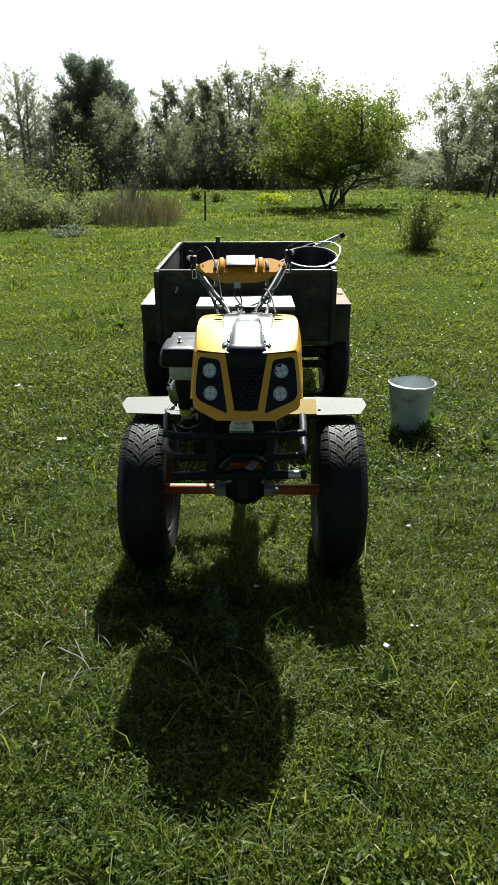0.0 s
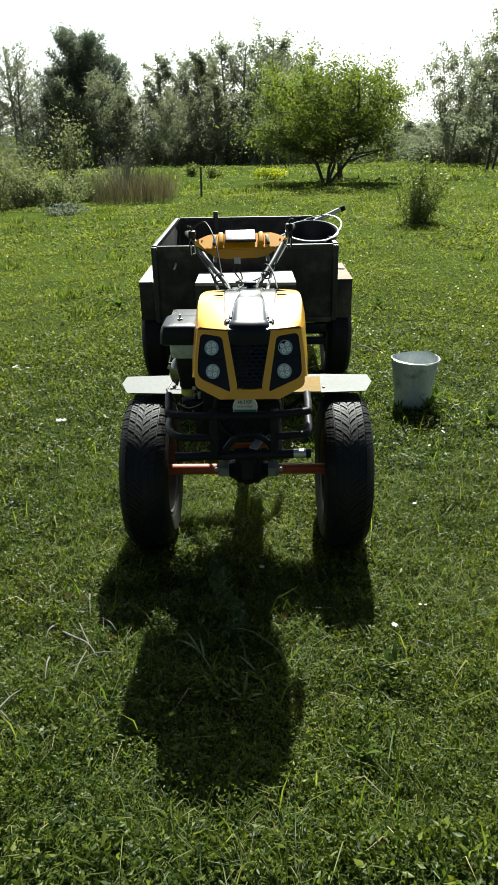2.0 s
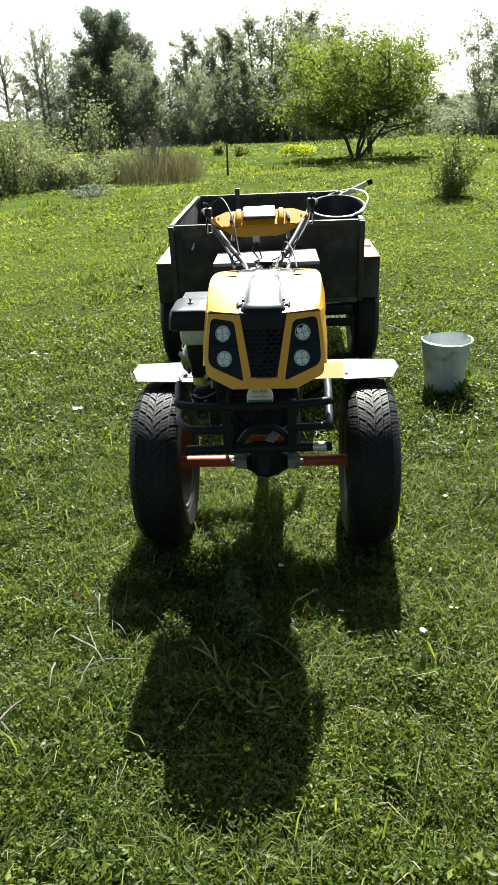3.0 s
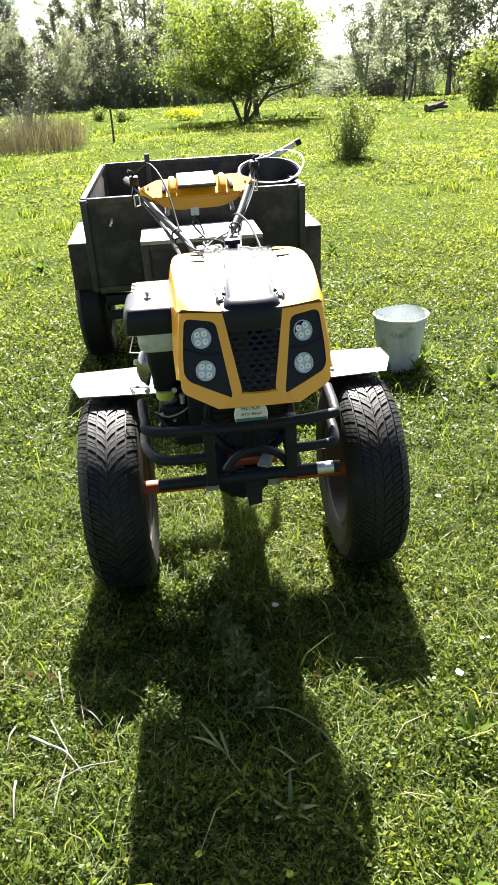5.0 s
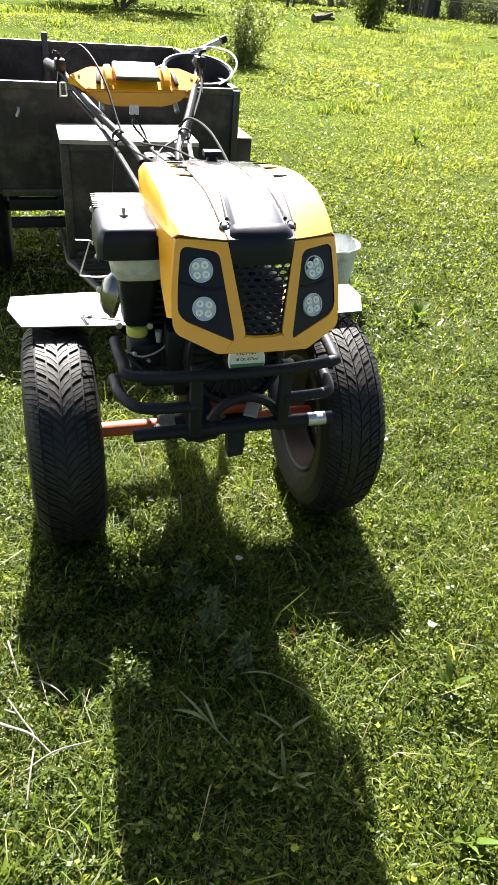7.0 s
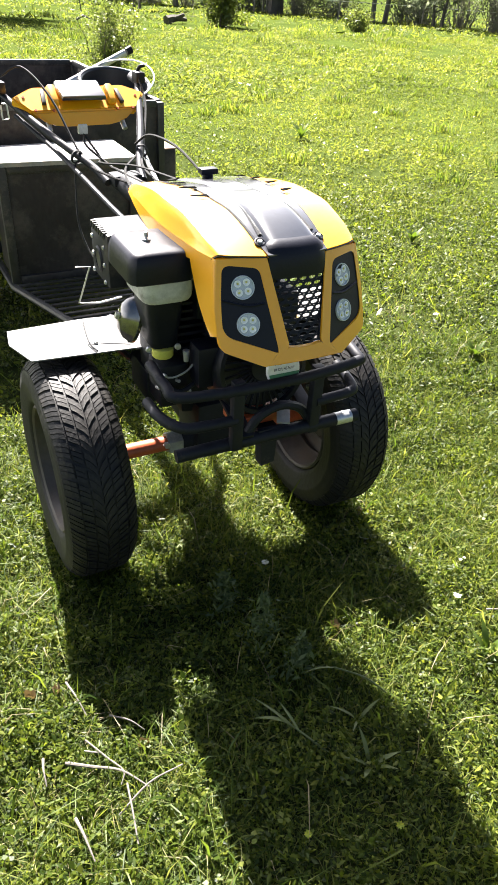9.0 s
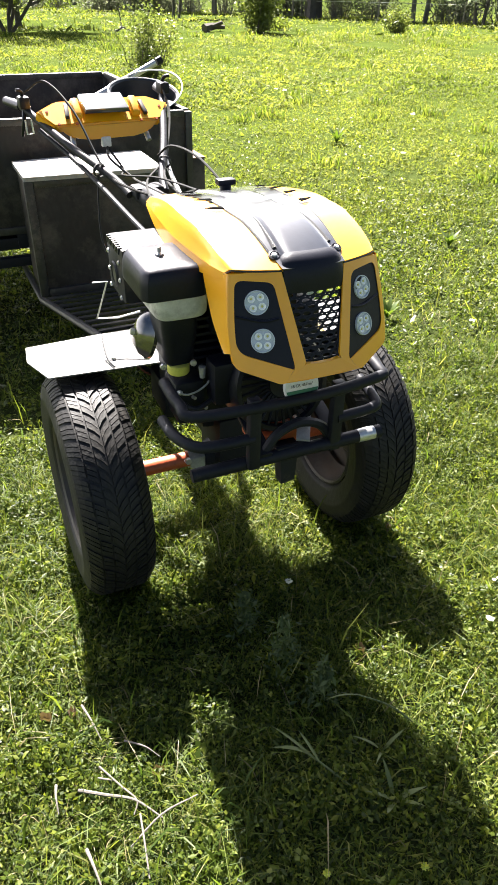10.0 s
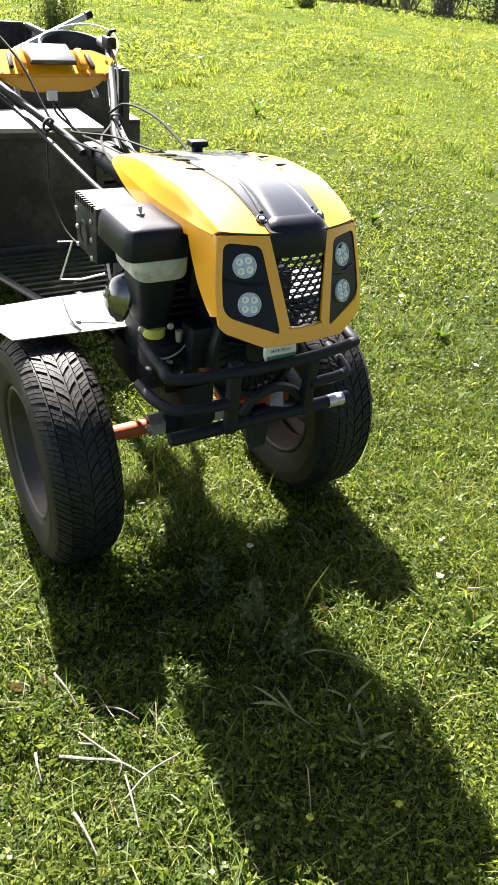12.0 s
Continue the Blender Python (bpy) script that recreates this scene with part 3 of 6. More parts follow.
def face_y(x, z):
    """The bowed, leaning front of the hood."""
    return 1.945 + 0.38 * (z - 0.74) + 1.6 * x * x


def on_face(d=0.0):
    return lambda x, z: Vector((x, face_y(x, z) + d, z))


def hood_point(u, s, lift=0.0):
    """The hood's top: u from side to side (-1..1), s from the front seam to the rear. It rolls down to the seam in front,
    and has a crease along each shoulder above a sloping side."""
    w = 0.167 - 0.006 * (1 - min(1.0, max(0.0, s) / 0.1)) ** 2 + 0.014 * math.sin(min(1, s * 2.2) * math.pi / 2) - 0.030 * max(0, s - 0.45) ** 1.3 / 0.46
    rise = 1 - (1 - min(1.0, max(0.0, s) / 0.30)) ** 1.55
    zc = 0.946 + 0.047 * rise - 0.046 * max(0, s - 0.5) ** 1.5 / 0.354
    ze = 0.938 - 0.008 * s * s
    a = min(1.0, abs(u))
    crease = 0.945
    z_cr = zc - 0.007 * min(1.0, s * 5)
    if a < crease:
        z = zc - (zc - z_cr) * (a / crease) ** 3.5
    else:
        f = (a - crease) / (1 - crease)
        z = z_cr + (ze - z_cr) * f ** 0.9
    yf = face_y(u * 0.165, 0.945)
    yf += 0.006 * max(0.0, (a - 0.82) / 0.18) ** 2
    y = yf + (2.60 - 0.03 * (1 - a) - yf) * s
    return Vector((u * w, y, z + lift))


def across(t):
    """Spreads sections of the hood closer together towards its sides."""
    u = 2 * t - 1
    return math.copysign(1 - (1 - abs(u)) ** 2.2, u)


def build_hood():
    hood = part("hood", thicken(grid(bmesh.new(), lambda i, j: hood_point(across(i), j), 48, 26), 0.006), YELLOW, TR, "yellow painted hood top")
    # side skirts of the hood, arching up towards the rear
    for sx in (-1, 1):
        def skirt(i, j, sx=sx):
            p = hood_point(sx, i * 0.98)
            drop = 0.012 + 0.024 * math.sin(math.pi * min(1.0, i * 1.02)) ** 0.8 - 0.008 * i ** 6
            return p + Vector((sx * 0.003 * j, 0, -drop * j))
        part("side_skirt", thicken(grid(bmesh.new(), skirt, 24, 3), 0.005), YELLOW, hood)
    # black centre panel from the nose to the filler cap
    def insert(i, j, lift, wf, wr, s0, s1):
        s = s0 + (s1 - s0) * j
        half = wf + (wr - wf) * j
        u = (2 * i - 1) * half / 0.178
        return hood_point(u, s, lift)
    def panel_half(s):
        return 0.072 + 0.008 * min(1, max(0, s) / 0.4) + 0.030 * max(0, min(1, (s - 0.45) / 0.3)) ** 1.5 - 0.012 * max(0, s - 0.8) / 0.2
    part("centre_panel", thicken(grid(bmesh.new(), lambda i, j: hood_point((2 * i - 1) * panel_half(0.95 * j - 0.01) / 0.178, 0.95 * j - 0.01, 0.0025), 22, 30), 0.003), BLACK_GLOSS, hood, "glossy black centre panel widening to the rear")
    part("raised_pad", thicken(grid(bmesh.new(), lambda i, j: insert(i, j, 0.003 + 0.010 * (1 - abs(2 * i - 1) ** 9) * (1 - j ** 3), 0.060, 0.036, 0.03, 0.50), 26, 14), 0.003), BLACK_GLOSS, hood)
    part("rear_pad", thicken(grid(bmesh.new(), lambda i, j: insert(i, j, 0.003 + 0.005 * (1 - abs(2 * i - 1) ** 6) * min(1, 4 * j), 0.03, 0.06, 0.46, 0.9), 16, 10), 0.003), BLACK_GLOSS, hood)
    for sx in (-1, 1):
        line = [hood_point(sx * (panel_half(0.04 * k) + 0.002) / 0.178, 0.04 * k, 0.0012) for k in range(1, 24)]
        part("panel_groove", tubed(line, 0.0018, 6), GAP_DARK, hood)
        # dark tapering strip stands for the shaded gap beside the pad
        wedge_line = [hood_point(sx * (0.060 - 0.010 * t) / 0.178, 0.09 + 0.22 * t, 0.003) for t in (0, 0.35, 0.7, 1)]
        part("pad_shadow_gap", tubed(wedge_line, 0.0042, 6, 4, r_end=0.0006), GAP_DARK, hood)
        # slit vents on the shoulders: flat black pieces paint the shade inside them
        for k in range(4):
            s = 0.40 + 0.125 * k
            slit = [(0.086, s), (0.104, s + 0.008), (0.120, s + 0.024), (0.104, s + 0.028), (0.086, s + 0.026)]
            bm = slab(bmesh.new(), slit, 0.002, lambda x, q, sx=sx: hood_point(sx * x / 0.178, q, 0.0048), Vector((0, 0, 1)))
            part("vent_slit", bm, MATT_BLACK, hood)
        # screws in their black cups
        c = hood_point(sx * 0.0685 / 0.178, 0.060, 0.0)
        m = Matrix.Translation(c) @ Matrix.Rotation(radians(26), 4, 'X') @ Matrix.Rotation(radians(sx * 6), 4, 'Y')
        cup = part("screw_cup", lathed([(0.0, 0.001), (0.008, 0.001), (0.009, 0.0045), (0.011, 0.004), (0.012, -0.004)], 18, m), BLACK_PLASTIC, hood)
        part("screw", lathed([(0, 0.0075), (0.004, 0.007), (0.0055, 0.0055), (0.0055, 0.001)], 12, m), STEEL, cup)
    # dark gap between hood and front frame
    for sx in (-1, 1):
        gap = [hood_point(sx * (0.40 + 0.06 * k), 0.0, -0.003) + Vector((0, -0.0005, 0)) for k in range(11)]
        part("seam", tubed(gap, 0.0016, 6), GAP_DARK, hood)
    # filler cap at the rear of the hood
    bm = bmesh.new()
    box(bm, (-0.003, 2.455, 0.998), (0.042, 0.026, 0.013), 0.003)
    lathe(bm, [(0.0, 0.02), (0.013, 0.02), (0.013, 0.0), (0.02, 0.0), (0.02, -0.012)], 20, Matrix.Translation((-0.003, 2.455, 0.974)))
    part("filler_cap", bm, BLACK_PLASTIC, TR, "black filler cap with a bar grip")
    return hood


def ring_plate(bm, outer, inner, fn, depth):
    """A frame between two outlines with as many points each, with thickness."""
    n = len(outer)
    rows = [[bm.verts.new(fn(*p) + Vector((0, d, 0))) for p in loop] for loop, d in ((outer, 0), (inner, 0), (inner, depth), (outer, depth))]
    for a, b in zip(rows, rows[1:] + rows[:1]):
        for k in range(n):
            bm.faces.new((a[k], a[(k + 1) % n], b[(k + 1) % n], b[k]))


def build_lamp(parent, x, z):
    r = 0.0225
    slope = Matrix.Rotation(math.atan2(3.2 * x, 1), 4, 'Z') @ Matrix.Rotation(radians(90 - 20), 4, 'X')
    m = Matrix.Translation((x, face_y(x, z) + 0.004, z)) @ slope
    lamp = part("headlight", lathed([(0, 0.0), (r * 0.9, 0.0), (r * 0.93, 0.003), (r, 0.003), (r * 1.02, 0.0), (r * 1.02, -0.012)], 28, m), LENS, parent, "round clear LED headlight")
    for k in range(4):
        a = math.radians(45 + 90 * k + (12 if z > 0.86 else 0))
        c = m @ Matrix.Translation((math.cos(a) * r * 0.54, math.sin(a) * r * 0.54, 0.0004))
        led = part("led_cup", lathed([(0.0070, 0.0), (0.0070, 0.0022), (0.0058, 0.0026), (0.0044, 0.0012), (0.0034, 0.0006), (0.0, 0.0004)], 14, c), LED, lamp)
        part("led_chip", lathed([(0.0, 0.0026), (0.0021, 0.002), (0.0026, 0.0)], 8, c), LED_CHIP, led)


def build_fascia():
    top_i, top_o, low_o, notch, gb = (0.066, 0.946), (0.158, 0.938), (0.169, 0.775), (0.086, 0.746), (0.036, 0.780)
    frame_bm = bmesh.new()
    for sx in (-1, 1):
        outer = [top_i, top_o, (0.168, 0.85), low_o, notch, gb]
        inner = [(0.082, 0.925), (0.149, 0.929), (0.158, 0.86), (0.1605, 0.803), (0.060, 0.771), (0.0590, 0.779)]
        o, i = rounded(outer, [0.006, 0.010, 0.05, 0.014, 0.008, 0.010], 7), rounded(inner, [0.014, 0.016, 0.03, 0.022, 0.004, 0.004], 7)
        ring_plate(frame_bm, [(sx * a, b) for a, b in o], [(sx * a, b) for a, b in i], on_face(), 0.010)
        # side return of the fascia
        def side(i, j, sx=sx):
            z = 0.9385 + (0.800 - 0.9385) * j
            xo = 0.160 + 0.0115 * min(1.0, 1.5 * j) ** 0.8
            rr = 0.010 * (1 - 0.7 * j)
            a, b = min(1.0, max(0.0, i - 0.15) / 0.35) * math.pi / 2, max(0.0, (i - 0.5) / 0.5)
            tuck = 0.004 * max(0.0, 0.15 - i) / 0.15
            y0 = face_y(xo - rr - tuck, z) + 0.0008
            back = 0.078 * (1 - j) ** 0.7 + 0.012
            return Vector((sx * (xo - tuck - rr * (1 - math.sin(a)) + 0.014 * b * (1 - 0.5 * j)), y0 + rr * (1 - math.cos(a)) + back * b, z - 0.004 * b))
        grid(frame_bm, side, 16, 14)
    o = [(-0.036, 0.780), (-0.018, 0.778), (0, 0.778), (0.018, 0.778), (0.036, 0.780), (0.086, 0.748), (0.040, 0.751), (0, 0.752), (-0.040, 0.751), (-0.086, 0.748)]
    slab(frame_bm, o, 0.010, on_face())
    fascia = part("front_fascia", frame_bm, YELLOW, TR, "yellow front frame round grille and lamps")
    for sx in (-1, 1):
        loop = rounded([(sx * 0.080, 0.928), (sx * 0.151, 0.931), (sx * 0.160, 0.86), (sx * 0.1625, 0.799), (sx * 0.057, 0.767)], 0.012)
        bm = slab(bmesh.new(), loop, 0.006, on_face(0.0022))
        panel = part("lamp_panel", bm, BLACK_PLASTIC, fascia, "matt black lamp panel")
        # crease between the two lamps
        part("panel_crease", tubed([(sx * 0.078, face_y(0.078, 0.862) + 0.004, 0.862), (sx * 0.11, face_y(0.11, 0.858) + 0.003, 0.858), (sx * 0.157, face_y(0.157, 0.866) + 0.004, 0.866)], 0.003, 6, 4), BLACK_PLASTIC, panel)
        build_lamp(fascia, sx * 0.1115 - 0.003, 0.890)
        build_lamp(fascia, sx * 0.1085 - 0.003, 0.824)
    # nose that rolls from the raised pad down to the grille
    def nose(i, j):
        u = 2 * i - 1
        x = u * 0.066
        top = hood_point(x * 0.92 / 0.178, 0.045, 0.013 - 0.008 * abs(u) ** 9)
        low = Vector((x * 0.90, face_y(x, 0.903) + 0.003, 0.903))
        knee = Vector((x, face_y(x, 0.95) - 0.017 + 0.010 * abs(u) ** 6, 0.967 - 0.006 * abs(u) ** 9))
        return top * (1 - j) ** 2 + knee * 2 * j * (1 - j) + low * j * j
    part("nose", thicken(grid(bmesh.new(), nose, 22, 12), 0.004), BLACK_PLASTIC, fascia, "smooth black nose above the grille")
    # grille: a plate pierced by staggered oval holes
    bm = bmesh.new()
    z_top, z_bot, rows = 0.915, 0.781, 12
    hgt, cw = (z_top - z_bot) / rows, 0.0215
    for r in range(rows):
        zm = z_bot + (r + 0.5) * hgt
        half = 0.037 + 0.027 * (zm - z_bot) / (z_top - z_bot)
        shift = 0.0 if r % 2 else 0.5
        for k in range(-4, 5):
            xm = (k + shift) * cw
            a, b = max(-half, xm - cw / 2), min(half, xm + cw / 2)
            if b - a < 0.003:
                continue
            xm, wide = (a + b) / 2, b - a
            edge, hole = [], []
            for q in range(12):
                th = math.tau * q / 12
                c, s = math.cos(th), math.sin(th)
                f = 1 / max(abs(c), abs(s))
                x, z = xm + c * f * wide / 2, zm + s * f * hgt / 2
                edge.append([bm.verts.new(Vector((x, face_y(x, z) + 0.008 + d, z))) for d in (0, 0.003)])
                x, z = xm + c * wide * 0.40, zm + s * hgt * 0.31
                hole.append([bm.verts.new(Vector((x, face_y(x, z) + 0.008 + d, z))) for d in (0, 0.003)])
            for q in range(12):
                j = (q + 1) % 12
                bm.faces.new((edge[q][0], edge[j][0], hole[j][0], hole[q][0]))
                bm.faces.new((hole[q][0], hole[j][0], hole[j][1], hole[q][1]))
                bm.faces.new((hole[q][1], hole[j][1], edge[j][1], edge[q][1]))
    part("grille", bm, BLACK_PLASTIC, fascia, "black grille with staggered oval holes")
    bm = bmesh.new()
    for sx in (-1, 1):
        tube(bm, [Vector((sx * (0.036 + 0.028 * t), face_y(0.05, 0.78 + 0.135 * t) + 0.008, 0.780 + 0.135 * t)) for t in (0, 0.5, 1)], 0.004, 6)
    part("grille_edge", bm, BLACK_PLASTIC, fascia)
    # round data label on the recoil starter
    m = Matrix.Translation((-0.016, 2.012, 0.701)) @ Matrix.Rotation(radians(-14), 4, 'X')
    upright = m @ Matrix.Rotation(radians(90), 4, 'X')
    label = part("data_label", lathed([(0, 0.002), (0.0375, 0.002), (0.039, 0.0), (0.039, -0.006)], 36, upright), LABEL_WHITE, TR, "round white and green engine data label")
    seg = [(0.0365 * math.cos(math.radians(a)), 0.0365 * math.sin(math.radians(a))) for a in range(190, 351, 8)]
    part("green_band", slab(bmesh.new(), seg, 0.001, lambda x, z: m @ Vector((x, -0.0032, z)), Vector((0, 0.001, 0))), LABEL_GREEN, label)
    for words, size, z in (("HL192F", 0.0140, 0.0125), ("18 CP, 457cm\u00b3", 0.0084, 0.000)):
        cu = bpy.data.curves.new("data_text", 'FONT')
        cu.body, cu.size, cu.align_x, cu.extrude = words, size, 'CENTER', 0.0002
        cu.materials.append(MATT_BLACK)
        tx = new("data_text", cu)
        tx.parent = label
        tx.matrix_local = Matrix.Translation(-base_of(TR)) @ m @ Matrix.Translation((0, -0.0026, z)) @ Matrix.Rotation(radians(90), 4, 'X')


def build_wheel(parent, cx, cy, r, half, rim_r, side, name="wheel", sink=0.006):
    """A car wheel on a cross axle: tyre with carved tread, dished steel rim, nuts."""
    m = Matrix.Translation((cx, cy, r - sink)) @ Matrix.Rotation(radians(90), 4, 'Y')
    g = 0.0036
    mid = (r + rim_r) / 2
    prof = [(rim_r + 0.002, -half * 0.70), (rim_r + 0.010, -half * 0.82), (rim_r + 0.014, -half * 0.88), (rim_r + 0.022, -half * 0.91), (mid - 0.010, -half * 0.985), (mid - 0.002, -half * 1.0), (mid + 0.003, -half * 1.018), (mid + 0.008, -half * 0.998),
            (r - 0.042, -half * 0.965), (r - 0.036, -half * 0.955), (r - 0.026, -half * 0.89), (r - 0.016, -half * 0.79), (r - g - 0.0035, -half * 0.66), (r - g - 0.001, -half * 0.4), (r - g, 0)]
    prof = prof + [(a, -b) for a, b in prof[-2::-1]]
    wheel = part(name, lathed([(rim_r * 0.25, -0.02), (rim_r * 0.25, 0.02), (0.03, 0.03), (0.0, 0.03)], 24, m), RIM, parent, "wheel with a worn winter tyre")
    tyre = part("tyre", lathed(prof, 64, m), RUBBER, wheel, "dusty black rubber tyre with V-shaped tread", sharp=50)
    # rim: barrel, bead flanges and a dished disc with slots
    rim = [(rim_r + 0.004, -half * 0.80), (rim_r - 0.002, -half * 0.84), (rim_r - 0.008, -half * 0.78), (rim_r - 0.014, -half * 0.3), (rim_r - 0.030, 0.0), (rim_r - 0.014, half * 0.4), (rim_r - 0.008, half * 0.78), (rim_r - 0.002, half * 0.84), (rim_r + 0.004, half * 0.80)]
    bm = lathed(rim, 48, m)
    d = side * half * 0.25
    dish = [(rim_r - 0.018, d * 0.7), (rim_r - 0.04, d * 1.1), (rim_r * 0.62, d * 1.3), (rim_r * 0.5, d * 0.5), (rim_r * 0.34, d * 0.4), (rim_r * 0.22, d * 0.6), (0.0, d * 0.6)]
    lathe(bm, dish, 48, m)
    part("rim", bm, RIM, wheel, "dirty grey steel rim")
    for k in range(5):
        a = math.tau * k / 5
        c = m @ Matrix.Translation((math.cos(a) * rim_r * 0.42, math.sin(a) * rim_r * 0.42, d * 0.45 - 0.012))
        part("wheel_nut", lathed([(0, 0.032), (0.008, 0.03), (0.011, 0.022), (0.011, 0)], 6, c), STEEL, wheel)
    # tread: slices of curved blocks on both sides of the centre groove
    bm = bmesh.new()
    pitches = 40
    step = math.tau / pitches

    def top(x, th):
        a = abs(x) / half
        rr = r - 0.003 * a ** 2 - 0.024 * max(0.0, a - 0.60) ** 1.5 / 0.2
        return m @ Vector((-rr * math.cos(th), rr * math.sin(th), x)), m @ Vector((-(rr - g - 0.002) * math.cos(th), (rr - g - 0.002) * math.sin(th), x))

    def bend(x):
        return 0.24 * (abs(x) / half) ** 0.6

    for i in range(pitches):
        for lane, slices in (((0.02, 0.28), 2), ((0.325, 0.57), 3), ((0.62, 0.92), 3)):
            for sgn in (-1, 1):
                for k in range(slices):
                    t0 = step * (i + 0.07 + 0.84 * k / slices + (0.45 if sgn > 0 else 0) + 0.2 * lane[0])
                    t1 = t0 + step * (0.84 / slices - 0.055)
                    xs = [sgn * half * (lane[0] + (lane[1] - lane[0]) * q / 2) for q in range(3)]
                    rows = []
                    for x in xs:
                        o = bend(x)
                        a, a2 = top(x, t0 + o)
                        b, b2 = top(x, t1 + o)
                        rows.append([bm.verts.new(q) for q in (a2, a, b, b2)])
                    for p, q in zip(rows, rows[1:]):
                        for e in range(3):
                            bm.faces.new((p[e], p[e + 1], q[e + 1], q[e]))
                    bm.faces.new(rows[0])
                    bm.faces.new(rows[-1][::-1])
    tr = part("tread", bm, RUBBER, tyre, smooth=False)
    tr["kind"] = "stuff"
    return wheel


def build_running_gear():
    r, cy = 0.287, 2.40
    for sx in (-1, 1):
        build_wheel(TR, sx * 0.368 - 0.004, cy, 0.293, 0.087, 0.168, sx)
        # orange axle extension with its hexagonal flange
        axle = part("axle_extension", tubed([(sx * 0.115, cy, r), (sx * 0.33, cy, r)], 0.021, 18), ORANGE, TR, "orange painted axle tube")
        part("flange", lathed([(0, 0.022), (0.029, 0.022), (0.033, 0.016), (0.033, -0.016), (0.03, -0.022), (0, -0.022)], 6, Matrix.Translation((sx * 0.095, cy, r)) @ Matrix.Rotation(radians(90), 4, 'Y')), CAST, axle, "bare metal hexagonal flange")
        part("clamp_bolt", lathed([(0, 0.014), (0.009, 0.012), (0.009, 0)], 6, Matrix.Translation((sx * 0.125, cy - 0.022, r + 0.012)) @ Matrix.Rotation(radians(90), 4, 'X')), STEEL, axle)
    # gearbox between the axle halves
    bm = boxed((0, cy + 0.01, r + 0.06), (0.10, 0.15, 0.16), 0.02)
    box(bm, (0, cy + 0.02, r - 0.03), (0.05, 0.09, 0.06), 0.015)
    box(bm, (0, cy + 0.12, 0.47), (0.17, 0.30, 0.16), 0.02)
    lathe(bm, [(0.0, -0.075), (0.03, -0.075), (0.045, -0.05), (0.055, -0.04), (0.055, 0.04), (0.045, 0.05), (0.03, 0.075), (0.0, 0.075)], 24, Matrix.Translation((0, cy, r)) @ Matrix.Rotation(radians(90), 4, 'Y'))
    part("gearbox", bm, BLACK_PAINT, TR, "black cast gearbox")
    part("drain_plug", lathed([(0, -0.02), (0.012, -0.018), (0.014, 0.0)], 6, Matrix.Translation((-0.01, cy + 0.02, 0.232))), CAST, TR)
    # mudguards: pale plates over the tyres
    for sx in (-1, 1):
        xo, xi = (0.478, 0.13) if sx < 0 else (0.468, 0.13)
        out = [(xo - 0.004, 2.555), (xo + 0.004, 2.485), (xo - 0.03, 2.395), (0.29, 2.385), (xi, 2.375), (xi, 2.556), (0.29, 2.565)]
        bm = slab(bmesh.new(), [(sx * a, b) for a, b in out], 0.003, lambda x, y: Vector((x, y, 0.610 + 0.05 * (y - 2.47))), Vector((0, 0, 1)))
        guard = part("mudguard", bm, WHITE_PLATE, TR, "pale painted flat mudguard plate")
        if sx > 0:
            part("bracket_plate", slab(bmesh.new(), [(0.12, 2.378), (0.272, 2.382), (0.278, 2.53), (0.12, 2.52)], 0.003, lambda x, y: Vector((x, y, 0.6145 + 0.05 * (y - 2.47))), Vector((0, 0, 1))), CREAM_PLATE, guard, "cream coloured bracket plate")
        # unseen flap added behind the guard to shape its ground shadow
        fd = 0.065 if sx < 0 else 0.10
        flap = [(0.10, 0.0), (0.10, fd), (xo - 0.02, fd), (xo - 0.01, 0.0)]
        part("unseen_shade_flap", slab(bmesh.new(), [(sx * a, b) for a, b in flap], 0.003, lambda x, d: Vector((x, 2.556 + 0.9 * d, 0.613 - 0.8 * d)), Vector((0, 0, 1))), WHITE_PLATE, guard)
        if sx < 0:
            part("seam", tubed([(-0.292, 2.392, 0.6105), (-0.299, 2.43, 0.6125), (-0.292, 2.50, 0.6155), (-0.283, 2.552, 0.618)], 0.0022, 6, 4), GAP_DARK, guard, "dark seam across the plate")
        part("support_rod", tubed([(sx * 0.24, 2.45, 0.598), (sx * 0.18, 2.47, 0.53), (sx * 0.08, 2.48, 0.48)], 0.009, 8, 4), BLACK_PAINT, guard)
        for bx, by in ((0.285, 2.43), (0.285, 2.53)):
            part("bolt", lathed([(0, 0.006), (0.005, 0.005), (0.006, 0)], 8, Matrix.Translation((sx * bx, by, 0.612))), STEEL, guard)


